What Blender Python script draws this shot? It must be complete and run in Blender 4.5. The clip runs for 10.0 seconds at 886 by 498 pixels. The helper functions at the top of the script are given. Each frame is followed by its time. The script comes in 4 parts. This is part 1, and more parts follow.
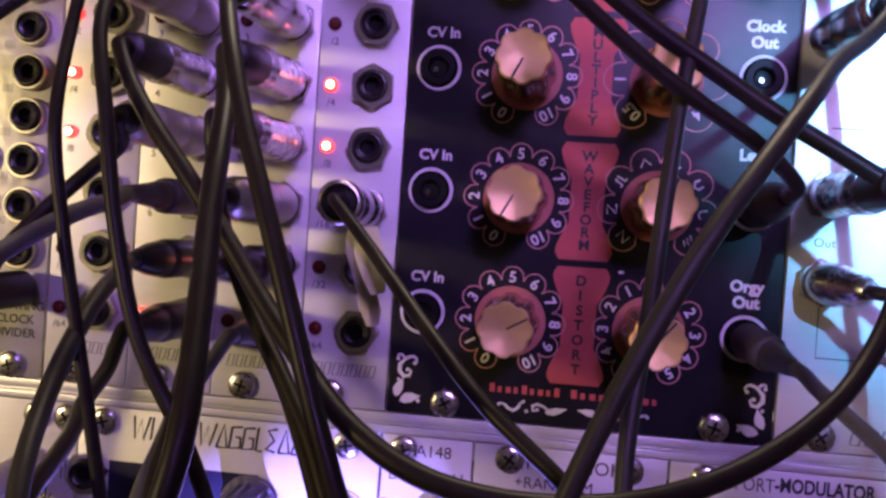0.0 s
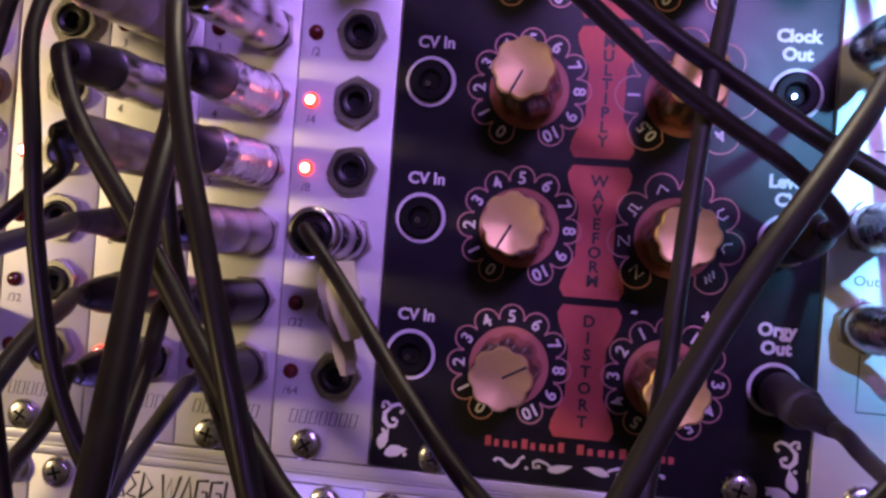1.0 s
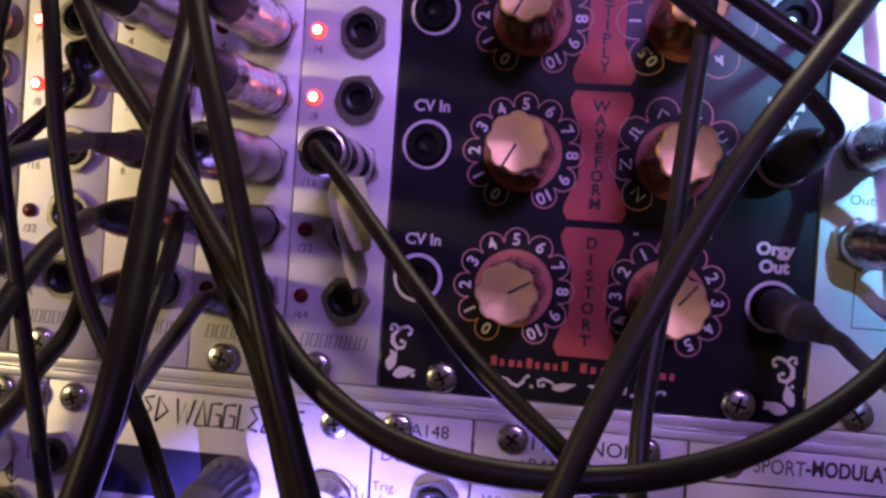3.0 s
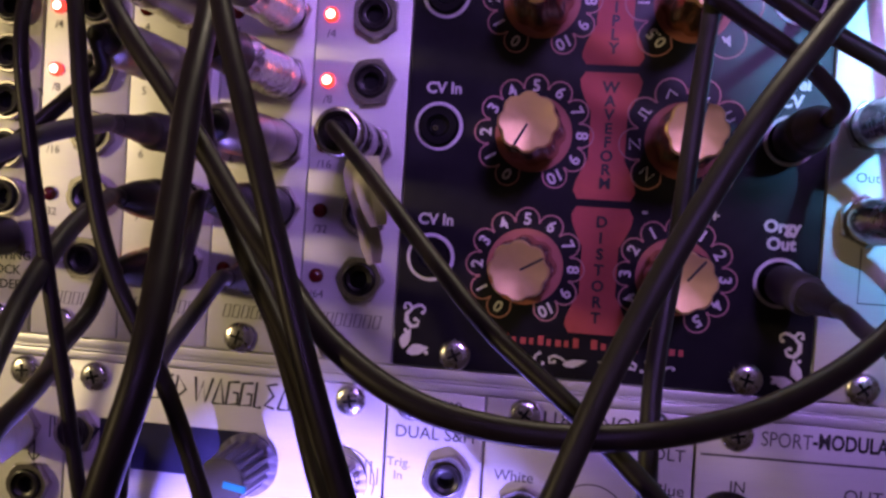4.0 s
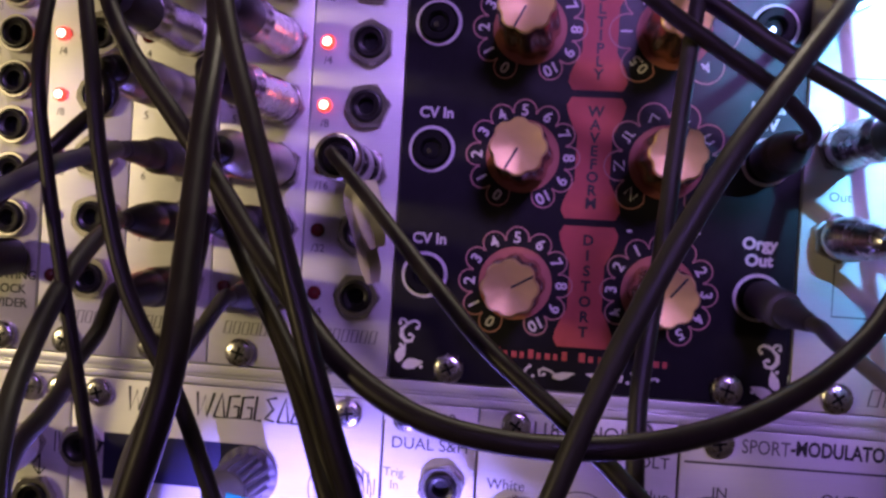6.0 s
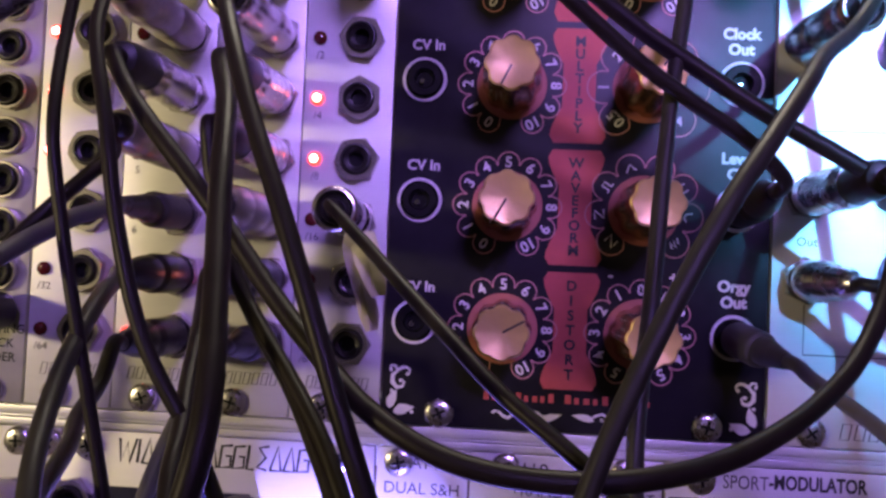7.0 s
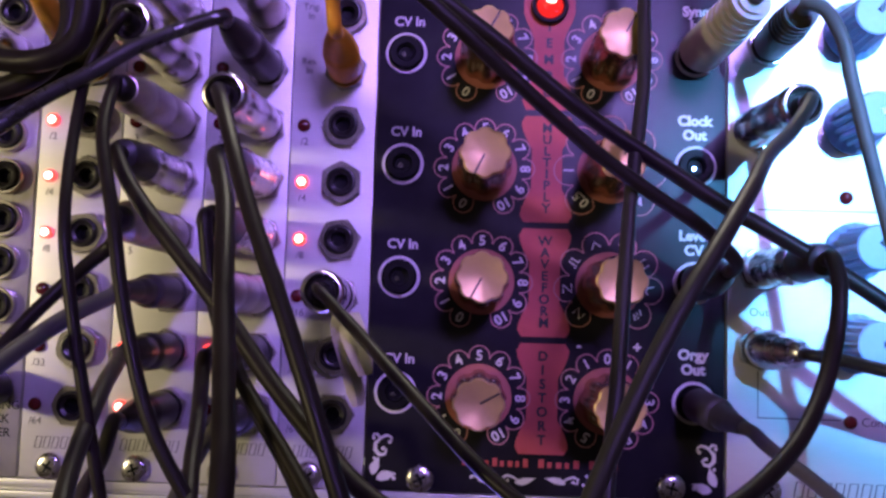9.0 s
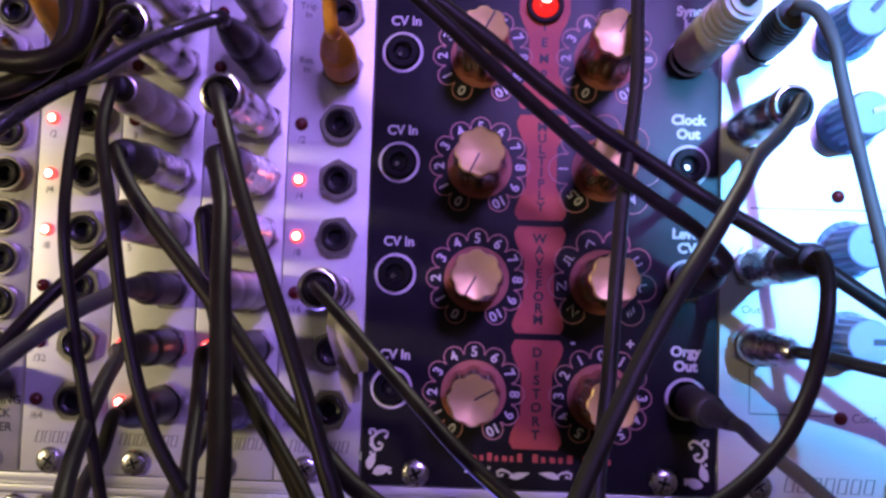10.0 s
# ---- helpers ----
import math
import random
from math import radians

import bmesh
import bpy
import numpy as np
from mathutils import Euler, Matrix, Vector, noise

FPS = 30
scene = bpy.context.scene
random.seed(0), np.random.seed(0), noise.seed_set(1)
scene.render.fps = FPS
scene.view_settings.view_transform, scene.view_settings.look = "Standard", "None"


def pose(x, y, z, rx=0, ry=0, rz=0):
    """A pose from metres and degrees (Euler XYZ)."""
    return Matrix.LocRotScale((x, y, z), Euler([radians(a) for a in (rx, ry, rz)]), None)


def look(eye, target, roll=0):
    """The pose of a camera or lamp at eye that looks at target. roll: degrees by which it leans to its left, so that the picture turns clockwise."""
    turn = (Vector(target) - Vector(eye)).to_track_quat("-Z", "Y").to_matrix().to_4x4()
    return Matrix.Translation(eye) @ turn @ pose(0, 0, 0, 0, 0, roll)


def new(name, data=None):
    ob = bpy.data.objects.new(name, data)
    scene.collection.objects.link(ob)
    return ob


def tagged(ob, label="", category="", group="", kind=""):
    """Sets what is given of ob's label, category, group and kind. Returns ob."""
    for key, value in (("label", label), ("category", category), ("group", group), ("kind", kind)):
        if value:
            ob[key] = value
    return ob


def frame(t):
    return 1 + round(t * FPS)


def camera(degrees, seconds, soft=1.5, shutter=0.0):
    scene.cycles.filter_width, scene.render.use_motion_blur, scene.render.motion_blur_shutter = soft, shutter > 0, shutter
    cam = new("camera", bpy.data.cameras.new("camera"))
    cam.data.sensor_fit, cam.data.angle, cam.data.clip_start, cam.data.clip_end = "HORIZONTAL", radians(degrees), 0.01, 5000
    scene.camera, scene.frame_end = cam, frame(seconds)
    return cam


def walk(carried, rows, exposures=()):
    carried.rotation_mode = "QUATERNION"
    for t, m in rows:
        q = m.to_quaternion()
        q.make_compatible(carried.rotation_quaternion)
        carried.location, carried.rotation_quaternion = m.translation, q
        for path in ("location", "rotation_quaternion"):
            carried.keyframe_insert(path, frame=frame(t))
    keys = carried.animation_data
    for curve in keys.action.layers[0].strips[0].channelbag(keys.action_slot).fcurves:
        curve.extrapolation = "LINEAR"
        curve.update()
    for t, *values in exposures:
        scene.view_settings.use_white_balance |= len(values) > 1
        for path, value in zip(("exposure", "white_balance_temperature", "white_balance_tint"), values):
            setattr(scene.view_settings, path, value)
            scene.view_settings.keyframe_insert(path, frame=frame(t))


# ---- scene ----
cam = camera(51.61, 10.0, soft=2.8)
PATH = [
    (0, (0.03514, -0.19946, 1.03964), (0.01041, -0.00101, 1.03667), 3.920),
    (0.5, (0.03042, -0.18261, 1.04524), (0.00522, 0.01580, 1.04497), 4.241),
    (1, (0.03666, -0.17731, 1.04289), (0.00862, 0.02071, 1.04369), 4.319),
    (1.5, (0.03615, -0.17822, 1.04210), (0.01145, 0.02023, 1.03947), 4.139),
    (2, (0.03680, -0.17905, 1.03576), (0.01059, 0.01923, 1.03511), 4.114),
    (2.5, (0.03713, -0.18027, 1.03373), (0.00971, 0.01783, 1.03133), 4.020),
    (4, (0.03620, -0.18537, 1.02970), (0.00731, 0.01245, 1.02406), 3.668),
    (4.5, (0.03916, -0.18745, 1.03012), (0.00714, 0.00984, 1.02313), 3.696),
    (5, (0.04154, -0.18913, 1.03067), (0.00752, 0.00781, 1.02317), 3.684),
    (6.5, (0.03086, -0.19660, 1.03190), (0.01131, 0.00244, 1.03303), 2.949),
    (7, (0.02729, -0.20078, 1.03155), (0.01245, -0.00146, 1.03874), 2.506),
    (7.5, (0.02288, -0.20493, 1.03123), (0.01359, -0.00556, 1.04413), 2.118),
    (8, (0.02358, -0.20881, 1.03510), (0.01499, -0.00953, 1.04972), 1.807),
    (8.5, (0.02374, -0.21195, 1.03733), (0.01626, -0.01272, 1.05326), 1.723),
    (9, (0.02474, -0.21450, 1.03868), (0.01737, -0.01530, 1.05496), 1.700),
    (9.5, (0.02478, -0.21618, 1.03937), (0.01809, -0.01689, 1.05476), 1.723),
    (10, (0.02610, -0.21698, 1.04016), (0.01851, -0.01764, 1.05439), 1.779),
]
EXPOSURES = [(0.0, 0.1, 6500, 9), (1.0, 0.06, 6500, 9), (2.5, -0.08, 6500, 8), (4.0, -0.25, 6500, 6), (5.2, -0.28, 6400, 6), (6.5, 0.0, 6100, 6), (7.5, 0.15, 5800, 5), (8.5, 0.08, 5700, 4), (10.0, 0.12, 5650, 5)]
walk(cam, [(t, look(eye, target, roll)) for t, eye, target, roll in PATH], EXPOSURES)

# ---- light ----
world = bpy.data.worlds.new("dim_room")
world.use_nodes = True
scene.world = world
world.node_tree.nodes["Background"].inputs[0].default_value = (0.30, 0.22, 0.55, 1)
world.node_tree.nodes["Background"].inputs[1].default_value = 0.45


def lamp(name, kind, eye, target, power, colour, size=0.05, spread=40, blend=0.5):
    data = bpy.data.lights.new(name, kind)
    data.energy, data.color = power, colour
    if kind == "AREA":
        data.size = size
    else:
        data.shadow_soft_size = size
    if kind == "SPOT":
        data.spot_size, data.spot_blend = radians(spread), blend
    ob = new(name, data)
    ob.matrix_world = look(eye, target)
    return ob


lamp("warm_table_lamp", "SPOT", (-0.54, -0.45, 1.08), (-0.040, 0, 1.008), 9.2, (1.0, 0.75, 0.38), 0.025, 31, 1.0)
lamp("violet_stage_light", "SPOT", (0.26, -0.80, 1.53), (0.060, 0, 1.186), 150.0, (0.50, 0.27, 1.0), 0.18, 16.5, 1.0)
lamp("cyan_stage_light", "SPOT", (0.33, -0.85, 1.26), (0.161, 0, 1.085), 92.0, (0.18, 0.51, 1.0), 0.012, 12.4, 0.45)
# unseen fill added overhead: lights the walls for the metal to reflect
lamp("overhead_fill", "AREA", (0.0, 0.34, 2.20), (0.0, -0.55, 1.0), 10.5, (1.0, 0.82, 0.64), 0.4)
lamp("blue_stage_light", "SPOT", (0.06, -0.42, 0.62), (-0.004, 0, 0.911), 135.0, (0.30, 0.21, 1.0), 0.008, 13.2, 0.08)

# ---- materials ----


def material(name, colour, rough=0.5, metal=0.0, vary=0.12, scale=300.0, bump=0.0, bump_scale=1500.0, stretch=(1, 1, 1), coat=0.0, wear=0.15, gloss=0.5):
    m = bpy.data.materials.new(name)
    m.use_nodes = True
    t = m.node_tree
    b = t.nodes["Principled BSDF"]
    b.inputs["Metallic"].default_value = metal
    b.inputs["Coat Weight"].default_value = coat
    b.inputs["Specular IOR Level"].default_value = gloss
    pos = t.nodes.new("ShaderNodeTexCoord")
    mp = t.nodes.new("ShaderNodeMapping")
    mp.inputs["Scale"].default_value = stretch
    t.links.new(pos.outputs["Object"], mp.inputs["Vector"])
    n1 = t.nodes.new("ShaderNodeTexNoise")
    n1.inputs["Scale"].default_value, n1.inputs["Detail"].default_value = scale, 6
    n2 = t.nodes.new("ShaderNodeTexNoise")
    n2.inputs["Scale"].default_value, n2.inputs["Detail"].default_value = scale / 9, 4
    for n in (n1, n2):
        t.links.new(mp.outputs["Vector"], n.inputs["Vector"])
    add = t.nodes.new("ShaderNodeMath")
    add.operation = "ADD"
    t.links.new(n1.outputs["Fac"], add.inputs[0])
    t.links.new(n2.outputs["Fac"], add.inputs[1])
    rng = t.nodes.new("ShaderNodeMapRange")
    rng.inputs["From Min"].default_value, rng.inputs["From Max"].default_value = 0.6, 1.4
    t.links.new(add.outputs[0], rng.inputs["Value"])
    mix = t.nodes.new("ShaderNodeMix")
    mix.data_type = "RGBA"
    lo = [max(0.0, c * (1 - vary)) for c in colour]
    hi = [min(1.0, c * (1 + vary)) for c in colour]
    mix.inputs["A"].default_value, mix.inputs["B"].default_value = (*lo, 1), (*hi, 1)
    t.links.new(rng.outputs["Result"], mix.inputs["Factor"])
    t.links.new(mix.outputs["Result"], b.inputs["Base Color"])
    rr = t.nodes.new("ShaderNodeMapRange")
    rr.inputs["To Min"].default_value, rr.inputs["To Max"].default_value = max(0.03, rough - wear * 0.5), min(1, rough + wear * 0.5)
    t.links.new(rng.outputs["Result"], rr.inputs["Value"])
    t.links.new(rr.outputs["Result"], b.inputs["Roughness"])
    if bump:
        n3 = t.nodes.new("ShaderNodeTexNoise")
        n3.inputs["Scale"].default_value = bump_scale
        t.links.new(mp.outputs["Vector"], n3.inputs["Vector"])
        bp = t.nodes.new("ShaderNodeBump")
        bp.inputs["Strength"].default_value, bp.inputs["Distance"].default_value = bump, 0.0002
        t.links.new(n3.outputs["Fac"], bp.inputs["Height"])
        t.links.new(bp.outputs["Normal"], b.inputs["Normal"])
    return m


def glowing(name, colour, power):
    m = bpy.data.materials.new(name)
    m.use_nodes = True
    b = m.node_tree.nodes["Principled BSDF"]
    b.inputs["Base Color"].default_value = (*[c * 0.25 for c in colour], 1)
    b.inputs["Roughness"].default_value = 0.25
    b.inputs["Emission Color"].default_value = (*colour, 1)
    b.inputs["Emission Strength"].default_value = power
    return m


ALU = material("anodised_aluminium", (0.66, 0.65, 0.66), 0.42, 0.35, 0.05, 220, 0.12, 900, (1, 14, 1))
RAW_ALU = material("scuffed_raw_aluminium", (0.68, 0.66, 0.62), 0.34, 0.6, 0.14, 260, 0.5, 420)
RAIL = material("rail_aluminium", (0.72, 0.72, 0.74), 0.36, 0.45, 0.06, 200, 0.1, 900, (0.05, 6, 6))
BLACKPANEL = material("black_panel_paint", (0.013, 0.012, 0.017), 0.36, 0.0, 0.3, 260, 0.15, 2600, gloss=0.26)
PRINT_RED = material("red_print", (0.46, 0.090, 0.080), 0.5, 0, 0.10, 400, gloss=0.25)
PRINT_PINK = material("pink_line_print", (0.46, 0.21, 0.20), 0.5, 0, 0.10, 500)
BASE_RED = material("red_brown_disc_print", (0.40, 0.14, 0.11), 0.5, 0, 0.10, 400, gloss=0.25)
PRINT_WHITE = material("white_print", (0.66, 0.64, 0.64), 0.5, 0, 0.08, 600)
PRINT_BLACK = material("black_print", (0.02, 0.02, 0.022), 0.5, 0, 0.2, 600)
PRINT_GREY = material("grey_print", (0.10, 0.097, 0.105), 0.5, 0, 0.15, 600)
PRINT_NAVY = material("dark_navy_print", (0.012, 0.011, 0.05), 0.4, 0, 0.2, 300)
NICKEL = material("nickel_plate", (0.52, 0.49, 0.46), 0.25, 1.0, 0.06, 700, 0.0, wear=0.06)
SATIN = material("satin_nickel_plate", (0.46, 0.42, 0.39), 0.36, 0.85, 0.16, 700, 0.06, wear=0.08)
CHROME = material("chrome_plate", (0.64, 0.61, 0.60), 0.27, 1.0, 0.05, 500, wear=0.05)
STEEL = material("screw_steel", (0.62, 0.60, 0.58), 0.27, 1.0, 0.12, 900, 0.1)
# socket plastic, and the painted shade in the screws' cross slots
HOLE = material("socket_plastic_slot_shade", (0.005, 0.005, 0.006), 0.5, 0, 0.2, 900, gloss=0.12)
COLLAR = material("dark_jack_collar", (0.014, 0.012, 0.012), 0.34, 0.0, 0.2, 900)
BRASS = material("socket_contact", (0.75, 0.72, 0.66), 0.2, 1.0)
KNOB_TOP = material("champagne_spun_cap", (0.64, 0.44, 0.18), 0.40, 0.50, 0.07, 500, 0.1, 1200)
KNOB_SIDE = material("bronze_knob_side", (0.40, 0.24, 0.13), 0.20, 0.85, 0.10, 500)
KNOB_BLUE = material("blue_grey_knob_plastic", (0.23, 0.28, 0.45), 0.42, 0.0, 0.12, 400, 0.06)
KNOB_GREY = material("grey_knob_plastic", (0.13, 0.12, 0.15), 0.42, 0.0, 0.12, 400, 0.06)
KNOB_WHITE = material("pale_knob_plastic", (0.55, 0.53, 0.52), 0.45, 0.0, 0.12, 400, 0.06)
CORD = material("black_pvc_cord", (0.015, 0.011, 0.009), 0.44, 0.0, 0.3, 350, 0.08, 900, gloss=0.18)
CORD_GLOSSY = material("glossy_black_cord", (0.028, 0.025, 0.025), 0.28, 0.0, 0.2, 350, 0.05, 900, gloss=1.0)
# black cord again, lightened to olive: warm light put into the colour
CORD_WARM_LIT = material("warm_lit_black_cord", (0.027, 0.024, 0.018), 0.46, 0.0, 0.25, 350, 0.1, 900, gloss=0.3)
CORD_GREY = material("grey_pvc_cord", (0.085, 0.078, 0.075), 0.5, 0.0, 0.15, 350, 0.1, 900, gloss=0.3)
PLUG_BLACK = material("black_moulded_plug", (0.013, 0.011, 0.011), 0.38, 0.0, 0.25, 500, 0.15, gloss=0.3)
PLUG_GREY = material("grey_moulded_plug", (0.06, 0.055, 0.05), 0.5, 0.0, 0.15, 500, 0.12, gloss=0.35)
PLUG_PALE = material("pale_grey_moulded_plug", (0.60, 0.56, 0.52), 0.5, 0.0, 0.12, 500, 0.12)
PLUG_YELLOW = material("amber_moulded_plug", (0.74, 0.34, 0.01), 0.42, 0.0, 0.12, 500, 0.1)
# the cyan light on the pointer line is put into its colour
POINTER_BLUE_LIT = material("blue_lit_pointer_paint", (0.05, 0.55, 0.90), 0.4, 0, 0.05, 500)
TAPE = material("masking_tape", (0.50, 0.45, 0.36), 0.75, 0.0, 0.18, 450, 0.3, 700)
LED_ON = glowing("lit_red_diode", (1.0, 0.045, 0.03), 3.2)
LED_CORE = glowing("lit_diode_die", (1.0, 0.30, 0.24), 14.0)
LED_OFF = material("unlit_red_diode", (0.09, 0.006, 0.008), 0.2, 0.0, 0.2, 500)
LED_BIG = glowing("lit_red_lamp_lens", (1.0, 0.02, 0.015), 0.85)
WALLPAINT = material("wall_paint", (0.55, 0.50, 0.52), 0.8, 0, 0.15, 6, 0.1, 60)
FLOORWOOD = material("dark_floor_wood", (0.09, 0.055, 0.035), 0.5, 0, 0.3, 12, 0.1, 60, (1, 8, 1))
CASEWOOD = material("case_wood", (0.11, 0.06, 0.035), 0.5, 0, 0.25, 40, 0.2, 200, (8, 8, 1))

# ---- mesh helpers: millimetres, u right, v up, w out of the panel ----
MM = 0.001


def to_mesh(name, bm, mat, smooth=True):
    me = bpy.data.meshes.new(name)
    bmesh.ops.scale(bm, vec=(MM, MM, MM), verts=bm.verts)
    bm.to_mesh(me)
    bm.free()
    for m in mat if isinstance(mat, (list, tuple)) else (mat,):
        me.materials.append(m)
    if smooth:
        me.shade_smooth()
        me.set_sharp_from_angle(angle=radians(35))
    return me


def put(name, me, parent, u=0, v=0, w=0, spin=0, tilt=(0, 0), label=""):
    """A part: an object on the mesh me under parent, at millimetres in the parent's frame."""
    ob = new(name, me)
    ob.parent = parent
    ob.matrix_basis = pose(u * MM, v * MM, w * MM, tilt[0], tilt[1], spin)
    if label:
        ob["label"] = label
    return ob


def part(name, bm, mat, parent, label="", smooth=True):
    return put(name, to_mesh(name, bm, mat, smooth), parent, label=label)


def thing(name, u, v, w=0, label="", category="", group="", kind=""):
    """An Empty in panel space: millimetres from the lower left corner of the black panel."""
    ob = new(name)
    ob.empty_display_size = 0.005
    ob.matrix_basis = pose(u * MM, -w * MM, 1 + v * MM, 90, 0, 0)
    return tagged(ob, label, category, group, kind)


def lathe(bm, profile, n=24, lobes=0, depth=0.0, lobe_from=0, lobe_to=99, mat=0):
    """Turns (radius, w) pairs round w; lobes flute the rings lobe_from..lobe_to."""
    rings = []
    for i, (r, w) in enumerate(profile):
        ring = []
        for k in range(n):
            a = 2 * math.pi * k / n
            rr = r
            if lobes and lobe_from <= i <= lobe_to:
                rr = r * (1 - depth * (0.5 - 0.5 * math.cos(lobes * a)) ** 2)
            ring.append(bm.verts.new((rr * math.cos(a), rr * math.sin(a), w)))
        rings.append(ring)
    for a, b in zip(rings, rings[1:]):
        for k in range(n):
            f = bm.faces.new((a[k], a[(k + 1) % n], b[(k + 1) % n], b[k]))
            f.material_index = mat
    return rings


def cap(bm, ring, mat=0):
    f = bm.faces.new(ring)
    f.material_index = mat
    return f


def box(bm, u0, v0, w0, u1, v1, w1, bevel=0.0):
    vs = [bm.verts.new((u, v, w)) for w in (w0, w1) for v in (v0, v1) for u in (u0, u1)]
    fs = [bm.faces.new([vs[i] for i in q]) for q in ((0, 2, 3, 1), (4, 5, 7, 6), (0, 1, 5, 4), (2, 6, 7, 3), (0, 4, 6, 2), (1, 3, 7, 5))]
    if bevel:
        es = list({e for f in fs for e in f.edges})
        bmesh.ops.bevel(bm, geom=es, offset=bevel, segments=2, affect="EDGES", profile=0.6)


def slab(bm, outline, w0, w1):
    """A flat plate with the outline (u, v), from w0 up to w1."""
    lo = [bm.verts.new((u, v, w0)) for u, v in outline]
    hi = [bm.verts.new((u, v, w1)) for u, v in outline]
    bm.faces.new(hi)
    n = len(outline)
    for k in range(n):
        bm.faces.new((lo[k], lo[(k + 1) % n], hi[(k + 1) % n], hi[k]))


def stroke(bm, pts, width, w0=0.0, w1=0.06, closed=False):
    """A printed line of that width along (u, v) points; width may be a list, one per point."""
    n = len(pts)
    sides = []
    for i, (u, v) in enumerate(pts):
        a = pts[(i - 1) % n] if (closed or i) else pts[i]
        b = pts[(i + 1) % n] if (closed or i < n - 1) else pts[i]
        d = Vector((b[0] - a[0], b[1] - a[1])).normalized()
        h = (width[i] if isinstance(width, (list, tuple)) else width) / 2
        sides.append([bm.verts.new((u - d.y * h * s, v + d.x * h * s, w)) for w in (w0, w1) for s in (1, -1)])
    for i in range(n if closed else n - 1):
        a, b = sides[i], sides[(i + 1) % n]
        for p, q in ((2, 3), (0, 2), (3, 1)):
            bm.faces.new((a[p], a[q], b[q], b[p]))


def arc(cu, cv, r, a0, a1, n=12):
    return [(cu + r * math.cos(radians(a0 + (a1 - a0) * i / n)), cv + r * math.sin(radians(a0 + (a1 - a0) * i / n))) for i in range(n + 1)]


WORDS = {}


def word(text, size, mat, bold=0.0, squeeze=1.0):
    """The mesh of a printed word, its middle at the origin; size is the height of a capital in mm."""
    key = (text, size, mat.name, bold, squeeze)
    if key not in WORDS:
        cu = bpy.data.curves.new("lettering", "FONT")
        cu.body, cu.size, cu.align_x, cu.align_y = text, size * MM / 0.70, "CENTER", "CENTER"
        cu.extrude, cu.offset, cu.resolution_u = 0.00003, bold * MM, 3
        ob = bpy.data.objects.new("lettering", cu)
        scene.collection.objects.link(ob)
        dg = bpy.context.evaluated_depsgraph_get()
        me = bpy.data.meshes.new_from_object(ob.evaluated_get(dg))
        bpy.data.objects.remove(ob)
        bm = bmesh.new()
        bm.from_mesh(me)
        bmesh.ops.remove_doubles(bm, verts=bm.verts, dist=1e-7)
        bm.to_mesh(me)
        bm.free()
        me.transform(Matrix.Diagonal((squeeze, 1, 1, 1)))
        me.materials.clear()
        me.materials.append(mat)
        WORDS[key] = me
    return WORDS[key]


def letter(parent, text, u, v, size, mat, w=0.05, spin=0, bold=0.0, name="lettering", squeeze=1.0):
    return put(name, word(text, size, mat, bold, squeeze), parent, u, v, w, spin)


def ink(mod, name, pts, width, mat, closed=False):
    """One printed stroke as a part of its own."""
    bm = bmesh.new()
    stroke(bm, pts, width, closed=closed)
    return part(name, bm, mat, mod, smooth=False)


def plain_bars(mod, u0, v0, u1, v1, n, mat, slant=0.2):
    """A row of small open blocks for writing that stays unlettered."""
    step = (u1 - u0) / n
    for i in range(n):
        a, h = u0 + i * step, v1 - v0
        s = slant * h
        pts = [(a + 0.1 * step, v0), (a + 0.72 * step, v0), (a + 0.72 * step + s, v1), (a + 0.1 * step + s, v1)]
        ink(mod, "mark", pts, h * 0.09, mat, True)


# ---- setting ----
def structure(name, bm, mat, label, category, smooth=False):
    ob = new(name, to_mesh(name, bm, mat, smooth))
    ob.matrix_basis = pose(0, 0, 1, 90, 0, 0)
    return tagged(ob, label, category, kind="structure")


for nm, b6, mt, lb, ct in (
    ("floor", (-2000, -1050, -1200, 2200, -1000, 2600), FLOORWOOD, "dark wooden floor of the dim room", "floor"),
    ("ceiling", (-2000, 1500, -1200, 2200, 1550, 2600), WALLPAINT, "plain painted ceiling", "ceiling"),
    ("wall_north", (-2000, -1000, -1300, 2200, 1500, -1200), WALLPAINT, "plain painted wall behind the case", "wall"),
    ("wall_south", (-2000, -1000, 2600, 2200, 1500, 2700), WALLPAINT, "plain painted wall", "wall"),
    ("wall_west", (-2100, -1000, -1300, -2000, 1500, 2700), WALLPAINT, "plain painted wall", "wall"),
    ("wall_east", (2200, -1000, -1300, 2300, 1500, 2700), WALLPAINT, "plain painted wall", "wall"),
):
    bm = bmesh.new()
    box(bm, *b6)
    structure(nm, bm, mt, lb, ct)

# the case: two cheeks and a back, standing on the floor, with four rails
LEFT, RIGHT = -213.0, 213.0
case = thing("rack_case", 0, -1000, 0, "wooden cabinet that holds two rows of modules", "case")
for nm, b6 in (("side_panel", (LEFT - 18, 0, -90, LEFT, 1150, 12)), ("side_panel", (RIGHT, 0, -90, RIGHT + 18, 1150, 12)), ("back_panel", (LEFT, 0, -90, RIGHT, 1150, -80))):
    bm = bmesh.new()
    box(bm, *b6, bevel=1.5)
    part(nm, bm, CASEWOOD, case)


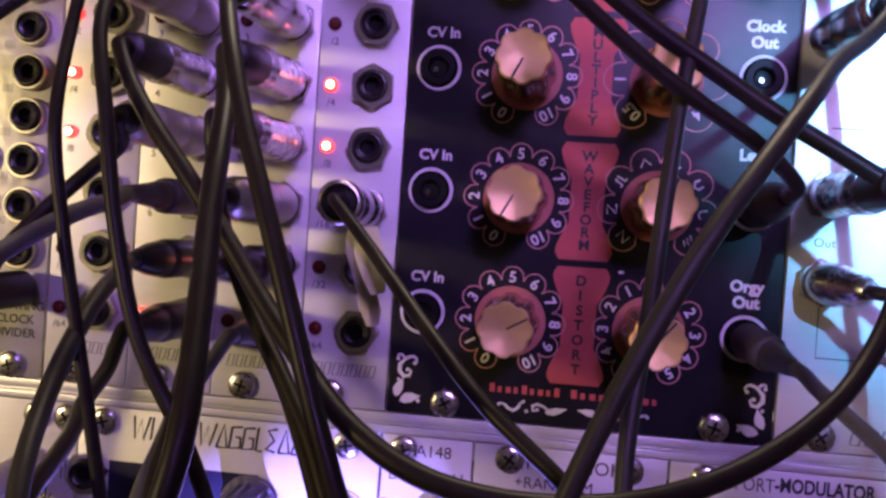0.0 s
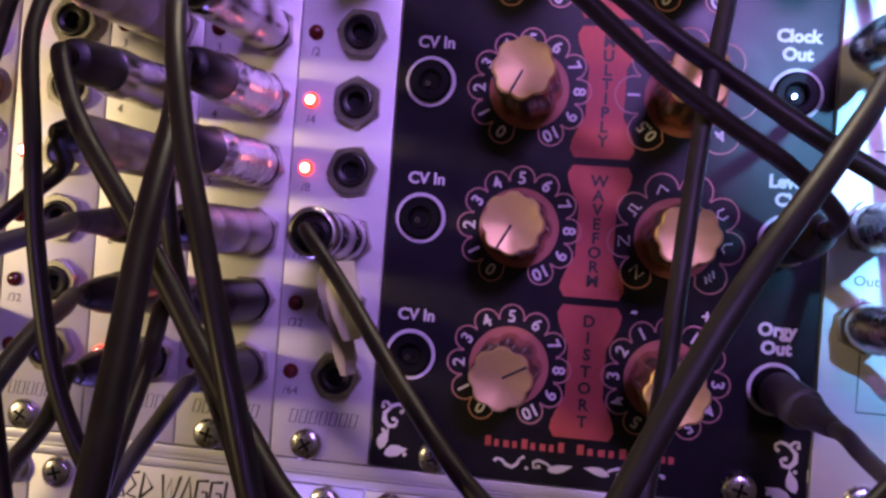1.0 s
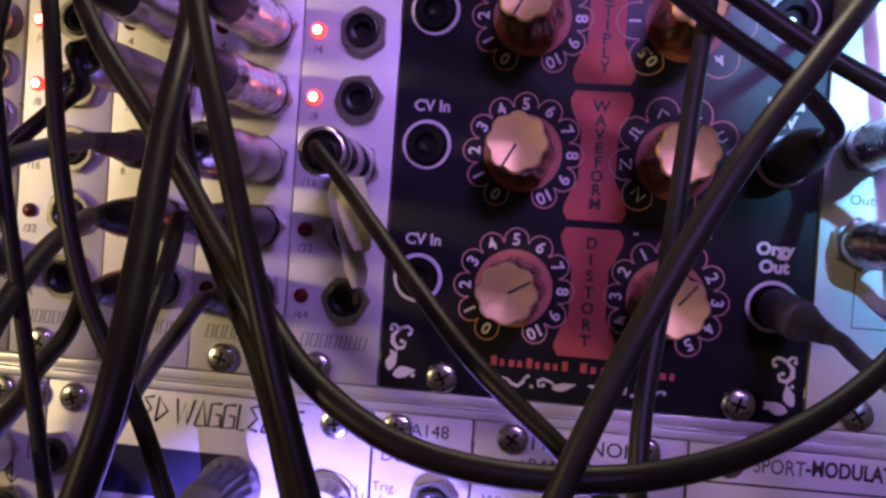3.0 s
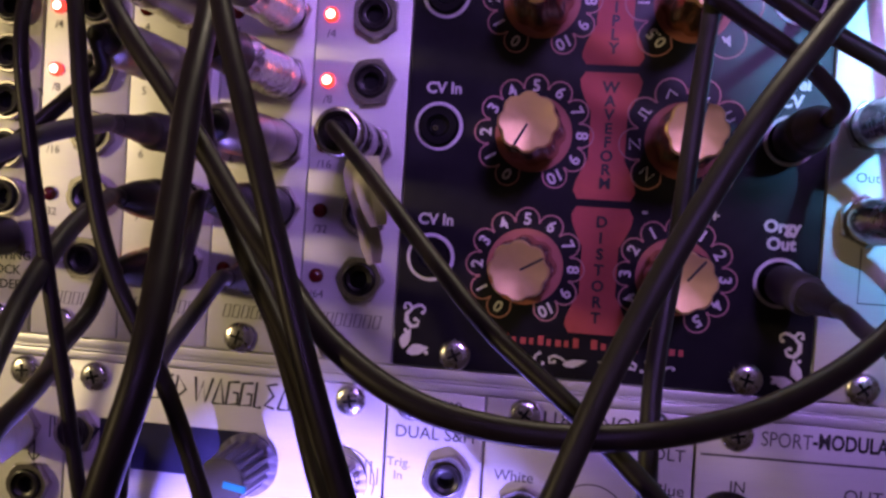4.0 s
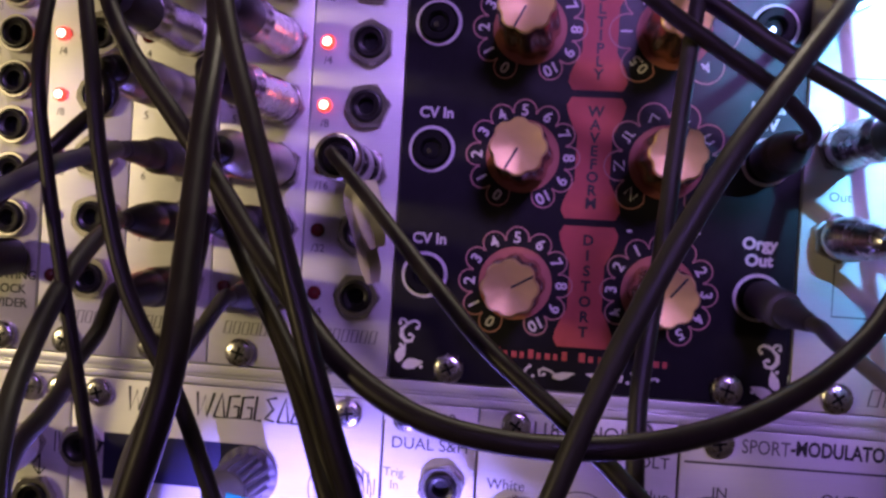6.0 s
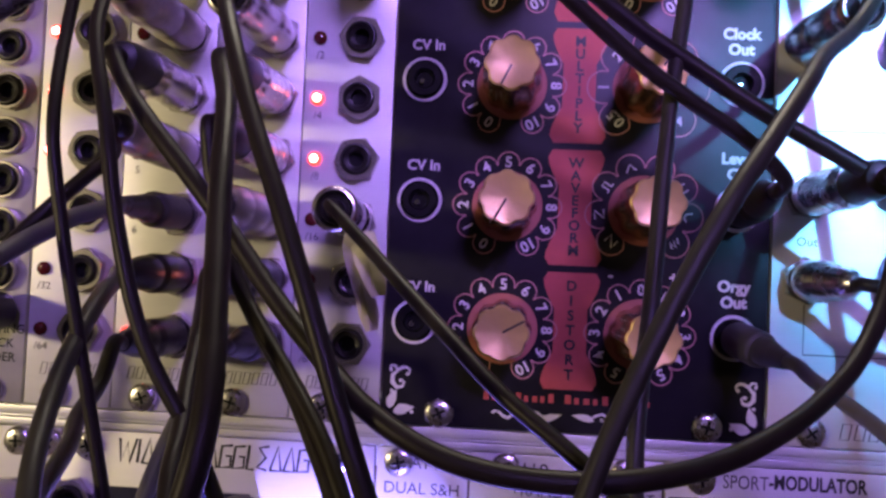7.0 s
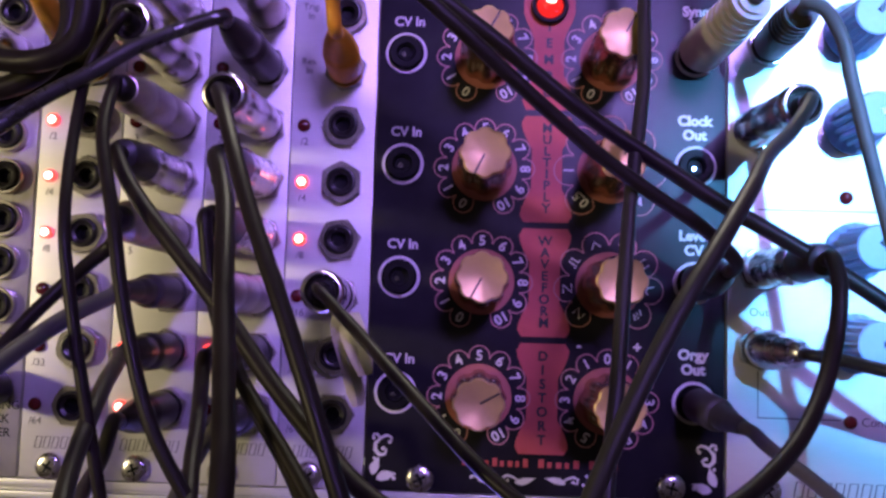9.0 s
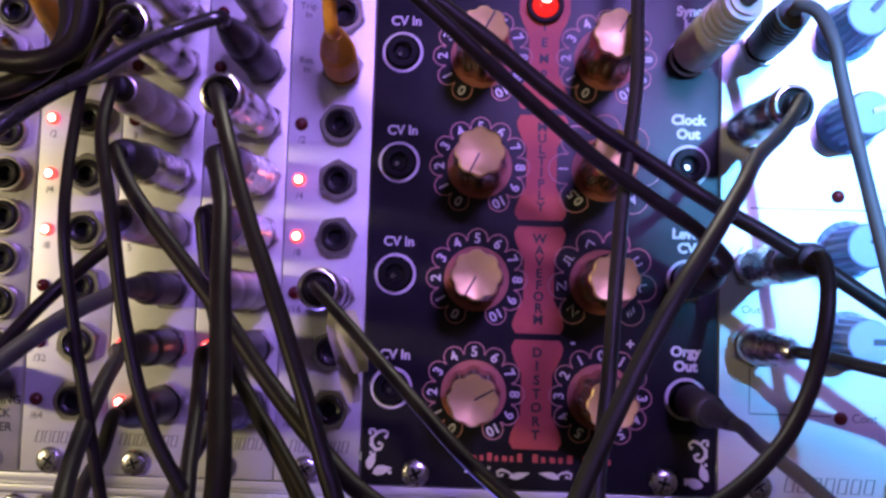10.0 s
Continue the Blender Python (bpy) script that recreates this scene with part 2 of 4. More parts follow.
def rail(v0, v1, ridges):
    bm = bmesh.new()
    v0, v1 = v0 + 1000, v1 + 1000
    box(bm, LEFT, v0, -14, RIGHT, v1, -2.05)
    bar = part("rail", bm, RAIL, case, "extruded aluminium mounting rail")
    for a, b, w in ridges:
        bm = bmesh.new()
        box(bm, LEFT, a + 1000, -2.0, RIGHT, b + 1000, w, bevel=0.18)
        part("ridge", bm, RAIL, bar)
    return bar


rail(-9.6, 5.2, ((-2.25, -0.30, 0.10), (-2.95, -2.45, -0.5), (-4.72, -3.1, 0.10)))
rail(122.0, 130.5, ((129.0, 130.2, 0.3),))
rail(-140.0, -130.0, ())

# ---- shared meshes of small parts ----


def mesh_hex_nut(r=5.15, h=2.1, bore=3.5):
    bm = bmesh.new()
    n = 24
    outer = []
    for w, k in ((0.0, 1.0), (h * 0.72, 1.0), (h, 0.93)):
        ring = []
        for i in range(n):
            a = 2 * math.pi * i / n
            hexr = r * math.cos(math.pi / 6) / math.cos((a % (math.pi / 3)) - math.pi / 6)
            rr = hexr if k == 1.0 else min(hexr, r * 0.90)
            ring.append(bm.verts.new((rr * math.cos(a), rr * math.sin(a), w)))
        outer.append(ring)
    inner = [[bm.verts.new((bore * math.cos(2 * math.pi * i / n), bore * math.sin(2 * math.pi * i / n), w)) for i in range(n)] for w in (h, 0.0)]
    rings = outer + inner
    for a, b in zip(rings, rings[1:]):
        for i in range(n):
            bm.faces.new((a[i], a[(i + 1) % n], b[(i + 1) % n], b[i]))
    return to_mesh("nut", bm, NICKEL)


def mesh_bushing(r=3.45, h=2.9, bore=1.75):
    bm = bmesh.new()
    prof = [(r, 0.0)]
    k = 0.3
    while k < h - 0.3:
        prof += [(r, k), (r - 0.18, k + 0.17)]
        k += 0.36
    prof += [(r - 0.1, h - 0.1), (r - 0.3, h), (r - 0.55, h), (r - 0.75, h - 0.45), (bore + 0.45, h - 0.75), (bore + 0.1, h - 0.85), (bore, h - 1.1), (bore, 0.2)]
    lathe(bm, prof, 24)
    return to_mesh("bushing", bm, COLLAR)


def mesh_socket(bore=1.80, depth=0.3):
    bm = bmesh.new()
    r = lathe(bm, [(bore, depth + 0.7), (bore * 0.97, depth), (bore * 0.5, depth - 0.1)], 20)
    cap(bm, r[-1])
    return to_mesh("socket", bm, HOLE)


def mesh_ring(r0, r1, h, mat, name, n=32):
    bm = bmesh.new()
    lathe(bm, [(r1, 0), (r1, h * 0.75), (r1 - (r1 - r0) * 0.2, h), (r0 + (r1 - r0) * 0.2, h), (r0, h * 0.75), (r0, 0)], n)
    return to_mesh(name, bm, mat)


def mesh_led(r=1.5, mat=LED_OFF):
    bm = bmesh.new()
    lathe(bm, [(r, 0), (r, 0.4), (r * 0.92, 0.75), (r * 0.7, 1.05), (r * 0.36, 1.25), (0.02, 1.3)], 18)
    return to_mesh("diode", bm, mat)


def mesh_led_core(r=1.0):
    bm = bmesh.new()
    lathe(bm, [(r, 0.9), (r * 0.95, 1.15), (r * 0.6, 1.32), (0.02, 1.38)], 14)
    return to_mesh("lit_core", bm, LED_CORE)


def mesh_screw(r=3.2):
    bm = bmesh.new()
    lathe(bm, [(r, 0), (r, 0.6), (r * 0.95, 0.95), (r * 0.8, 1.25), (r * 0.5, 1.45), (0.02, 1.5)], 24)
    return to_mesh("screw", bm, STEEL)


def mesh_cross(r=1.45):
    bm = bmesh.new()
    a, b = r * 0.19, r
    pts = [(a, a), (a, b), (-a, b), (-a, a), (-b, a), (-b, -a), (-a, -a), (-a, -b), (a, -b), (a, -a), (b, -a), (b, a)]
    # no recess is cut: a thin black cross stands for the slot's shade
    slab(bm, pts, 0.9, 1.54)
    return to_mesh("slot_shade", bm, HOLE, False)


NUT, BUSHING, SOCKET = mesh_hex_nut(), mesh_bushing(), mesh_socket()
SMALL_NUT = mesh_ring(3.45, 4.3, 2.0, NICKEL, "nut", 28)
WASHER_RING = mesh_ring(4.2, 4.95, 0.30, PRINT_WHITE, "ring")
ROUND_BUSHING = mesh_ring(1.9, 4.15, 1.5, HOLE, "bushing")
CONTACT = mesh_ring(0.25, 0.55, 0.5, BRASS, "contact", 12)
DIODE_ON, DIODE_OFF = mesh_led(1.55, LED_ON), mesh_led(1.55, LED_OFF)
DIODE_CORE = mesh_led_core()
SCREW, CROSS = mesh_screw(), mesh_cross()


def hex_jack(mod, u, v, spin=0):
    j = put("jack", BUSHING, mod, u, v, 0)
    put("nut", NUT, j, 0, 0, 0.02, spin, label="nickel hexagon nut")
    put("socket", SOCKET, j)
    return j


def small_jack(mod, u, v):
    j = put("jack", BUSHING, mod, u, v, 0)
    put("nut", SMALL_NUT, j, 0, 0, 0.02)
    put("socket", SOCKET, j)
    return j


def ring_jack(mod, u, v):
    j = put("jack", ROUND_BUSHING, mod, u, v, 0.02)
    put("ring", WASHER_RING, j, 0, 0, 0.02, label="white ring round the socket")
    put("socket", SOCKET, j, 0, 0, -0.15)
    put("contact", CONTACT, j, -0.5, -0.5, 0.5)
    return j


def screw(mod, u, v, spin):
    s = put("screw", SCREW, mod, u, v, 0.02, spin, label="steel cross-head screw")
    put("slot_shade", CROSS, s)
    return s


def led(mod, u, v, on):
    d = put("diode", DIODE_ON if on else DIODE_OFF, mod, u, v, 0.02, label="lit red diode" if on else "unlit dark red diode")
    if on:
        put("lit_core", DIODE_CORE, d, label="white-hot middle of the diode")
    return d


def panel(mod, width, height=128.5, mat=ALU):
    bm = bmesh.new()
    box(bm, 0.14, 0, -2.0, width - 0.14, height, 0.0, bevel=0.38)
    return part("panel", bm, mat, mod)


# ---- upper row ----
ROWS_V = [111.9, 98.4, 84.9, 71.3, 57.7, 44.2, 30.7, 17.1]


def trigger_module(u0, kind, lit, title, jack_u=12.8, plugged=()):
    mod = thing("synth_module", u0, 0, 0, title, "synthesizer module", "narrow trigger modules")
    panel(mod, 20.3)
    names = ("Trig.\nIn", "Res.\nIn", "/2", "/4", "/8", "/16", "/32", "/64") if kind == "divider" else tuple("12345678")
    for i, (v, nm) in enumerate(zip(ROWS_V, names)):
        hex_jack(mod, jack_u, v, (i * 37 + int(u0)) % 60)
        if kind == "divider" and i < 2:
            letter(mod, nm, 3.9, v + 1.0, 1.6, PRINT_GREY)
            continue
        led(mod, 3.2, v, i in lit)
        letter(mod, nm, 3.4, v - 3.9, 1.7, PRINT_GREY)
    plain_bars(mod, 3.4, 7.0, 17.6, 9.6, 7, PRINT_GREY)
    screw(mod, 7.5, 2.9, (u0 * 7) % 90)
    screw(mod, 7.5, 125.6, (u0 * 11) % 90)
    return mod


trigger_module(-81.3, "divider", (2, 3, 4), "narrow aluminium clock divider module with lit red diodes")
trigger_module(-61.0, "sequencer", (6, 7), "narrow aluminium clock sequencer module full of patch plugs", 14.0)
trigger_module(-40.7, "sequencer", (6,), "narrow aluminium clock sequencer module crossed by black cords", 14.2)
trigger_module(-20.4, "divider", (3, 4), "narrow aluminium clock divider module beside the black panel")

# module with small round nuts at the far end
mod = thing("synth_module", -122.2, 0, 0, "aluminium rotating clock divider module with small jacks", "synthesizer module")
panel(mod, 40.6, mat=RAW_ALU)
for i, v in enumerate((111.0, 101.0, 91.2, 81.0, 70.8, 60.6, 50.4, 40.0, 29.5)):
    small_jack(mod, 33.9, v)
    plain_bars(mod, 26.8, v - 4.6, 29.4, v - 3.0, 2, PRINT_BLACK, 0.0)
    if i > 5:
        small_jack(mod, 22.0, v)
for i, tx in enumerate(("ROTATING", "CLOCK", "DIVIDER")):
    letter(mod, tx, 33.2, 16.6 - 3.2 * i, 2.0, PRINT_BLACK, bold=0.05)
screw(mod, 33.0, 2.9, 20)
screw(mod, 33.0, 125.6, 50)


# the black module
def mesh_knob():
    bm = bmesh.new()
    lathe(bm, [(6.5, 0.3), (6.45, 2.0), (6.1, 9.0), (5.75, 19.0), (5.6, 19.9)], 64, 8, 0.10, 0, 4)
    return to_mesh("knob", bm, KNOB_SIDE)


def mesh_knob_cap():
    bm = bmesh.new()
    r = lathe(bm, [(5.61, 19.88), (5.5, 20.2), (5.2, 20.38), (3.0, 19.95), (0.4, 19.6)], 64, 8, 0.10, 0, 2)
    cap(bm, r[-1])
    return to_mesh("cap", bm, KNOB_TOP)


def mesh_pointer():
    bm = bmesh.new()
    for a, b, w in ((0.3, 1.9, 19.78), (1.85, 3.5, 20.08), (3.45, 5.0, 20.42)):
        stroke(bm, [(0, a), (0, b)], 0.42, w - 0.4, w + 0.06)
    return to_mesh("pointer", bm, PRINT_BLACK, False)


KNOB, KNOB_CAP, POINTER = mesh_knob(), mesh_knob_cap(), mesh_pointer()


def gold_knob(mod, u, v, aim):
    k = put("knob", KNOB, mod, u, v, 0.1)
    put("cap", KNOB_CAP, k, label="champagne metal cap")
    put("pointer", POINTER, k, spin=aim - 90, label="black pointer line")
    return k


def mesh_dial(angles, r, pr):
    """One scalloped line round all the petals, closed on the inner side."""
    bm = bmesh.new()
    pts = []
    for a in angles:
        pts += arc(r * math.cos(radians(a)), r * math.sin(radians(a)), pr, a + 104, a - 104, 12)
    inner = r - 2.1
    pts += arc(0, 0, inner, angles[-1] - 12, angles[0] - 360 + 12, 8)
    stroke(bm, pts, 0.30, closed=True)
    return to_mesh("dial", bm, PRINT_PINK, False)


def mesh_disc(r, mat, name, w=0.08):
    bm = bmesh.new()
    rg = lathe(bm, [(r, 0), (r, w)], 48)
    cap(bm, rg[-1])
    return to_mesh(name, bm, mat)


STEP = [240 - 30 * i for i in range(11)]
WIDE = [225 - 45 * i for i in range(7)]
WAVE = [225 - 38.6 * i for i in range(8)]
DIAL11, DIAL7, DIAL8 = mesh_dial(STEP, 9.5, 2.4), mesh_dial(WIDE, 9.6, 3.6), mesh_dial(WAVE, 9.6, 3.1)
BASE_DISC = mesh_disc(7.7, BASE_RED, "base_disc")


def numbers(dial, angles, marks):
    for a, tx in zip(angles, marks):
        if tx:
            letter(dial, tx, 9.55 * math.cos(radians(a)), 9.55 * math.sin(radians(a)), 2.3, PRINT_WHITE, 0.05, a - 90, 0.08, "numeral")


def wave_marks(dial):
    shapes = [
        [(-1, -1), (-1, 1), (1, -1), (1, 1)],
        [(-1, 1), (1, 1), (-1, -1), (1, -1)],
        [(-1.2, -0.9), (-0.5, -0.9), (-0.5, 0.9), (0.5, 0.9), (0.5, -0.9), (1.2, -0.9)],
        [(-1.1, -0.6), (0, 0.9), (1.1, -0.6)],
        [(-1.1, 0), (-0.6, 0.8), (0, 0), (0.6, -0.8), (1.1, 0)],
        [(-0.8, 0.9), (-0.9, -0.3), (0, -0.9), (0.9, -0.3), (0.8, 0.9)],
        [(-1, 0.8), (-0.6, -0.6), (0.3, -0.9), (1, -0.3)],
        [(-1.2, -0.6), (-0.6, 0.6), (-0.2, -0.6), (0.3, 0.8), (0.6, -0.7), (1.2, 0.5)],
    ]
    for a, sh in zip(WAVE, shapes):
        bm = bmesh.new()
        stroke(bm, sh, 0.38)
        put("wave_symbol", to_mesh("wave_symbol", bm, PRINT_WHITE, False), dial, 9.6 * math.cos(radians(a)), 9.6 * math.sin(radians(a)), 0.02, a - 90)


def ball(bm, u, v, r):
    slab(bm, arc(u, v, r, 0, 324, 9), 0.0, 0.06)


def leaf(bm, u, v, u1, v1, fat):
    """A plump pointed leaf from its base to its tip."""
    du, dv = u1 - u, v1 - v
    sides = ((0, 0), (0.12, 0.6), (0.35, 1.0), (0.62, 0.8), (0.85, 0.3), (1, 0.0), (0.8, -0.25), (0.5, -0.6), (0.2, -0.5))
    slab(bm, [(u + du * t - dv * h * fat, v + dv * t + du * h * fat) for t, h in sides], 0.0, 0.06)


def flourish(mod, u, flip):
    """A corner vine: two plump leaves under a double curl with round ends."""
    bm = bmesh.new()
    s = -1 if flip else 1
    stroke(bm, [(s * p, q) for p, q in ((1.9, 12.0), (2.1, 12.8), (2.9, 12.8), (3.6, 12.0), (4.5, 12.4), (5.4, 12.6), (6.2, 12.1), (6.2, 11.3), (5.8, 11.0))], [0.4, 0.5, 0.6, 0.7, 0.7, 0.6, 0.5, 0.4, 0.3])
    stroke(bm, [(s * p, q) for p, q in ((4.8, 12.4), (3.6, 11.8), (2.5, 10.7), (2.5, 9.2), (3.5, 8.1), (4.7, 8.3), (5.1, 9.3), (4.4, 9.8))], [0.3, 0.6, 0.9, 1.0, 0.9, 0.7, 0.5, 0.4])
    for p, q, r in ((2.1, 11.9, 0.42), (5.8, 11.1, 0.42), (4.3, 9.6, 0.42), (2.4, 7.3, 0.4), (7.0, 2.9, 0.45)):
        ball(bm, s * p, q, r)
    leaf(bm, s * 2.0, 3.4, s * 3.5, 7.7, 0.30)
    leaf(bm, s * 2.9, 2.5, s * 7.6, 4.0, 0.30)
    return put("vine_ornament", to_mesh("vine_ornament", bm, PRINT_WHITE, False), mod, u, 0, 0.03, label="white vine ornament")


def footer_vine(mod, u, v, mirror):
    bm = bmesh.new()
    s = -1 if mirror else 1
    leaf(bm, s * 5.9, -0.6, s * 1.0, 0.5, -0.2)
    stroke(bm, [(s * p, q) for p, q in ((4.6, -0.5), (6.2, 0.6), (7.6, 1.0), (8.6, 0.5), (8.4, -0.5), (7.6, -0.4))], [0.3, 0.5, 0.6, 0.6, 0.5, 0.3])
    stroke(bm, [(s * p, q) for p, q in ((10.6, 1.3), (11.2, 0.9), (11.6, 0.0), (12.6, -0.8), (13.8, -0.4), (14.6, 0.4), (15.8, 0.7))], [0.3, 0.5, 0.7, 0.7, 0.7, 0.5, 0.3])
    for p, q in ((7.5, -0.2), (10.6, 1.3), (15.9, 0.3), (9.8, -0.7)):
        ball(bm, s * p, q, 0.38)
    return put("vine_ornament", to_mesh("vine_ornament", bm, PRINT_WHITE, False), mod, u, v, 0.03)


DIAL_V = [22.0, 48.8, 75.6, 102.4]
black = thing("black_synth_module", 0.0, 0, 0, "black modulation module with red banners and champagne knobs", "synthesizer module")
panel(black, 82.6, mat=BLACKPANEL)
banner = [("DISTORT", 9.4, 34.8), ("WAVEFORM", 36.3, 61.6), ("MULTIPLY", 63.1, 88.4), ("TEMPO", 89.9, 124.0)]
for i, (tx, v0, v1) in enumerate(banner):
    mid = (v0 + v1) / 2 if i < 3 else 103.0
    wide, waist = 6.1, 3.6

    def edge(s):
        pts = []
        for k in range(17):
            v = v0 + (v1 - v0) * k / 16
            x = abs(v - mid)
            h = waist + (wide - waist) * max(0.0, min(1.0, (x - 5.2) / 5.0)) ** 0.7
            if k in (0, 16):
                h -= 0.9
            pts.append((40.7 + s * h, v))
        return pts

    bm = bmesh.new()
    slab(bm, edge(1) + edge(-1)[::-1], 0.0, 0.06)
    ban = put("banner", to_mesh("banner", bm, PRINT_RED, False), black, 0, 0, 0.02, label="red waisted banner")
    top, bot = (v1 - 3.0, v0 + 3.2) if i < 3 else (110.0, 94.0)
    for k, ch in enumerate(tx):
        letter(ban, ch, 40.7, top + (bot - top) * k / (len(tx) - 1), 2.15, PRINT_BLACK, 0.1, 0, 0.10)
lens_ring = put("lamp_bezel", mesh_ring(3.2, 4.4, 1.6, HOLE, "lamp_bezel"), black, 40.7, 115.0, 0.1, label="black bezel")
bm = bmesh.new()
lathe(bm, [(3.2, 0), (3.2, 1.0), (2.9, 1.5), (2.75, 1.4), (2.5, 2.0), (2.3, 1.9), (1.9, 2.45), (1.7, 2.35), (1.1, 2.8), (0.02, 3.0)], 24, 12, 0.08, 1, 8)
lens = put("lamp_lens", to_mesh("lamp_lens", bm, LED_BIG), lens_ring, label="glowing red ribbed lamp lens")
bm = bmesh.new()
lathe(bm, [(1.25, 2.3), (1.2, 2.75), (0.8, 3.05), (0.02, 3.15)], 16)
put("lit_core", to_mesh("lit_core", bm, LED_CORE), lens, 0.1, 0.9, 0)

AIM_L = (30, 242, 245, 60)
AIM_R = (52, 72, 60, 60)
for i, v in enumerate(DIAL_V):
    d = put("dial", DIAL11, black, 26.0, v, 0.03, label="pink scalloped dial outline")
    put("base_disc", BASE_DISC, d, label="red disc under the knob")
    numbers(d, STEP, "0 1 2 3 4 5 6 7 8 9 10".split())
    gold_knob(black, 26.0, v, AIM_L[i])
    d = put("dial", (DIAL11, DIAL8, DIAL7, DIAL11)[i], black, 55.6, v, 0.03, label="pink scalloped dial outline")
    put("base_disc", BASE_DISC, d)
    if i == 0:
        numbers(d, STEP, "5 4 3 2 1 0 1 2 3 4 5".split())
        letter(black, "-", 49.0, v + 12.6, 2.4, PRINT_WHITE, bold=0.1)
        letter(black, "+", 62.4, v + 12.4, 2.4, PRINT_WHITE, bold=0.1)
    elif i == 1:
        wave_marks(d)
    elif i == 2:
        numbers(d, WIDE, ("0.5", "1", "2", "", "", "", "4"))
    else:
        numbers(d, STEP, "0 1 2 3 4 5 6 7 8 9 10".split())
    gold_knob(black, 55.6, v, AIM_R[i])
    ring_jack(black, 6.7, v + 0.6)
    letter(black, "CV In", 7.3, v + 8.3, 2.2, PRINT_WHITE, bold=0.09)
for v, a, b in ((22.2, "Orgy", "Out"), (49.8, "Level", "CV"), (77.0, "Clock", "Out"), (103.4, "Sync", "In")):
    ring_jack(black, 75.4, v)
    letter(black, a, 75.2, v + 10.9, 2.3, PRINT_WHITE, bold=0.15)
    letter(black, b, 75.2, v + 7.5, 2.3, PRINT_WHITE, bold=0.15)
for a, b, n in ((22.6, 38.4, 9), (40.2, 50.2, 5), (51.8, 59.2, 4)):
    for i in range(n):
        p = a + (b - a) * i / n
        bm = bmesh.new()
        box(bm, p, 6.4, 0.0, p + (b - a) / n * (0.50 if i % 2 else 0.64), 6.4 + (1.3 if i % 4 else 1.9), 0.06)
        part("mark", bm, PRINT_RED, black, "", False)
flourish(black, 0.0, False)
flourish(black, 82.6, True)
footer_vine(black, 40.7, 3.5, False)
footer_vine(black, 40.7, 3.5, True)
for u in (13.0, 70.4):
    screw(black, u, 3.0, 30 if u < 50 else 75)
    screw(black, u, 125.5, 10)

# the wide module beyond the black one
side = thing("synth_module", 82.8, 0, 0, "aluminium module with blue-grey knobs in cyan light", "synthesizer module")
panel(side, 50.6)
for v in (106.0, 85.4, 53.2, 35.2):
    hex_jack(side, 7.2 if v < 100 else 9.4, v, v % 60)


def mesh_fluted_knob(r, h):
    bm = bmesh.new()
    lathe(bm, [(r * 1.22, 0.4), (r * 1.22, 1.2), (r * 1.02, 2.2), (r, 3.0), (r * 0.92, h - 0.8), (r * 0.86, h)], 96, 16, 0.20, 2, 4)
    return bm


def fluted_knob(mod, u, v, r, h, mat, aim, line):
    bm = mesh_fluted_knob(r, h)
    k = put("knob", to_mesh("knob", bm, mat), mod, u, v, 0.1)
    bm = bmesh.new()
    rg = lathe(bm, [(r * 0.88, h - 0.3), (r * 0.88, h - 0.05), (r * 0.82, h + 0.2)], 36)
    cap(bm, rg[-1])
    put("cap", to_mesh("cap", bm, mat, False), k)
    bm = bmesh.new()
    box(bm, -0.7, 0.6, h - 0.2, 0.7, r * 0.98, h + 0.45, bevel=0.2)
    put("pointer", to_mesh("pointer", bm, line, False), k, spin=aim - 90, label="pointer line")
    return k


for v, aim in ((110.0, 50), (87.6, 20), (58.0, 50), (37.0, 0)):
    fluted_knob(side, 29.2, v, 5.6, 13.5, KNOB_BLUE, aim, PRINT_WHITE if v == 87.6 else PRINT_BLACK)
led(side, 28.0, 19.0, False)
led(side, 27.4, 70.6, False)
ink(side, "printed_line", [(7.2, 67.4), (46.0, 67.4)], 0.3, PRINT_GREY)
ink(side, "printed_line", [(7.2, 30.0), (7.2, 19.4), (26.0, 19.4)], 0.3, PRINT_GREY)
letter(side, "Out", 7.4, 43.4, 1.9, PRINT_GREY)
letter(side, "Cont", 33.5, 19.0, 2.0, PRINT_GREY)
plain_bars(side, 15.0, 1.9, 36.0, 5.2, 7, PRINT_GREY)
screw(side, 9.2, 3.0, 40)
screw(side, 9.2, 125.5, 40)
screw(side, 41.0, 3.0, 10)

# ---- lower row: its panels end 5 mm below the upper ones ----
TOP = -5.0
LOW = TOP - 128.5


def low_module(u0, width, title):
    mod = thing("synth_module", u0, LOW, 0, title, "synthesizer module", "lower row modules")
    panel(mod, width)
    return mod


def at_v(v):
    return v - LOW


random_mod = low_module(-71.6, 71.1, "aluminium random voltage module with angular black title")
TITLE_FORMS = {
    "w": (3.9, [(0, 1), (0.22, 0), (0.5, 0.85), (0.72, 0), (1, 1)]), "v": (2.5, [(0, 0), (0.5, 1), (1, 0), (0, 0)]),
    "t": (0.7, [(0.3, 0), (0.3, 1)]), "d": (2.4, [(0, 0), (0.1, 1), (1, 0.45), (0, 0)]),
    "l": (2.0, [(0.1, 1), (0.1, 0), (0.9, 0)]), "n": (2.4, [(0.9, 1), (0, 0.9), (0.7, 0.5), (0, 0.1), (0.9, 0)]),
    "q": (2.5, [(1, 0.95), (0.05, 0.9), (0, 0), (1, 0.05), (0.95, 0.5), (0.5, 0.5)]),
}
u = 13.0
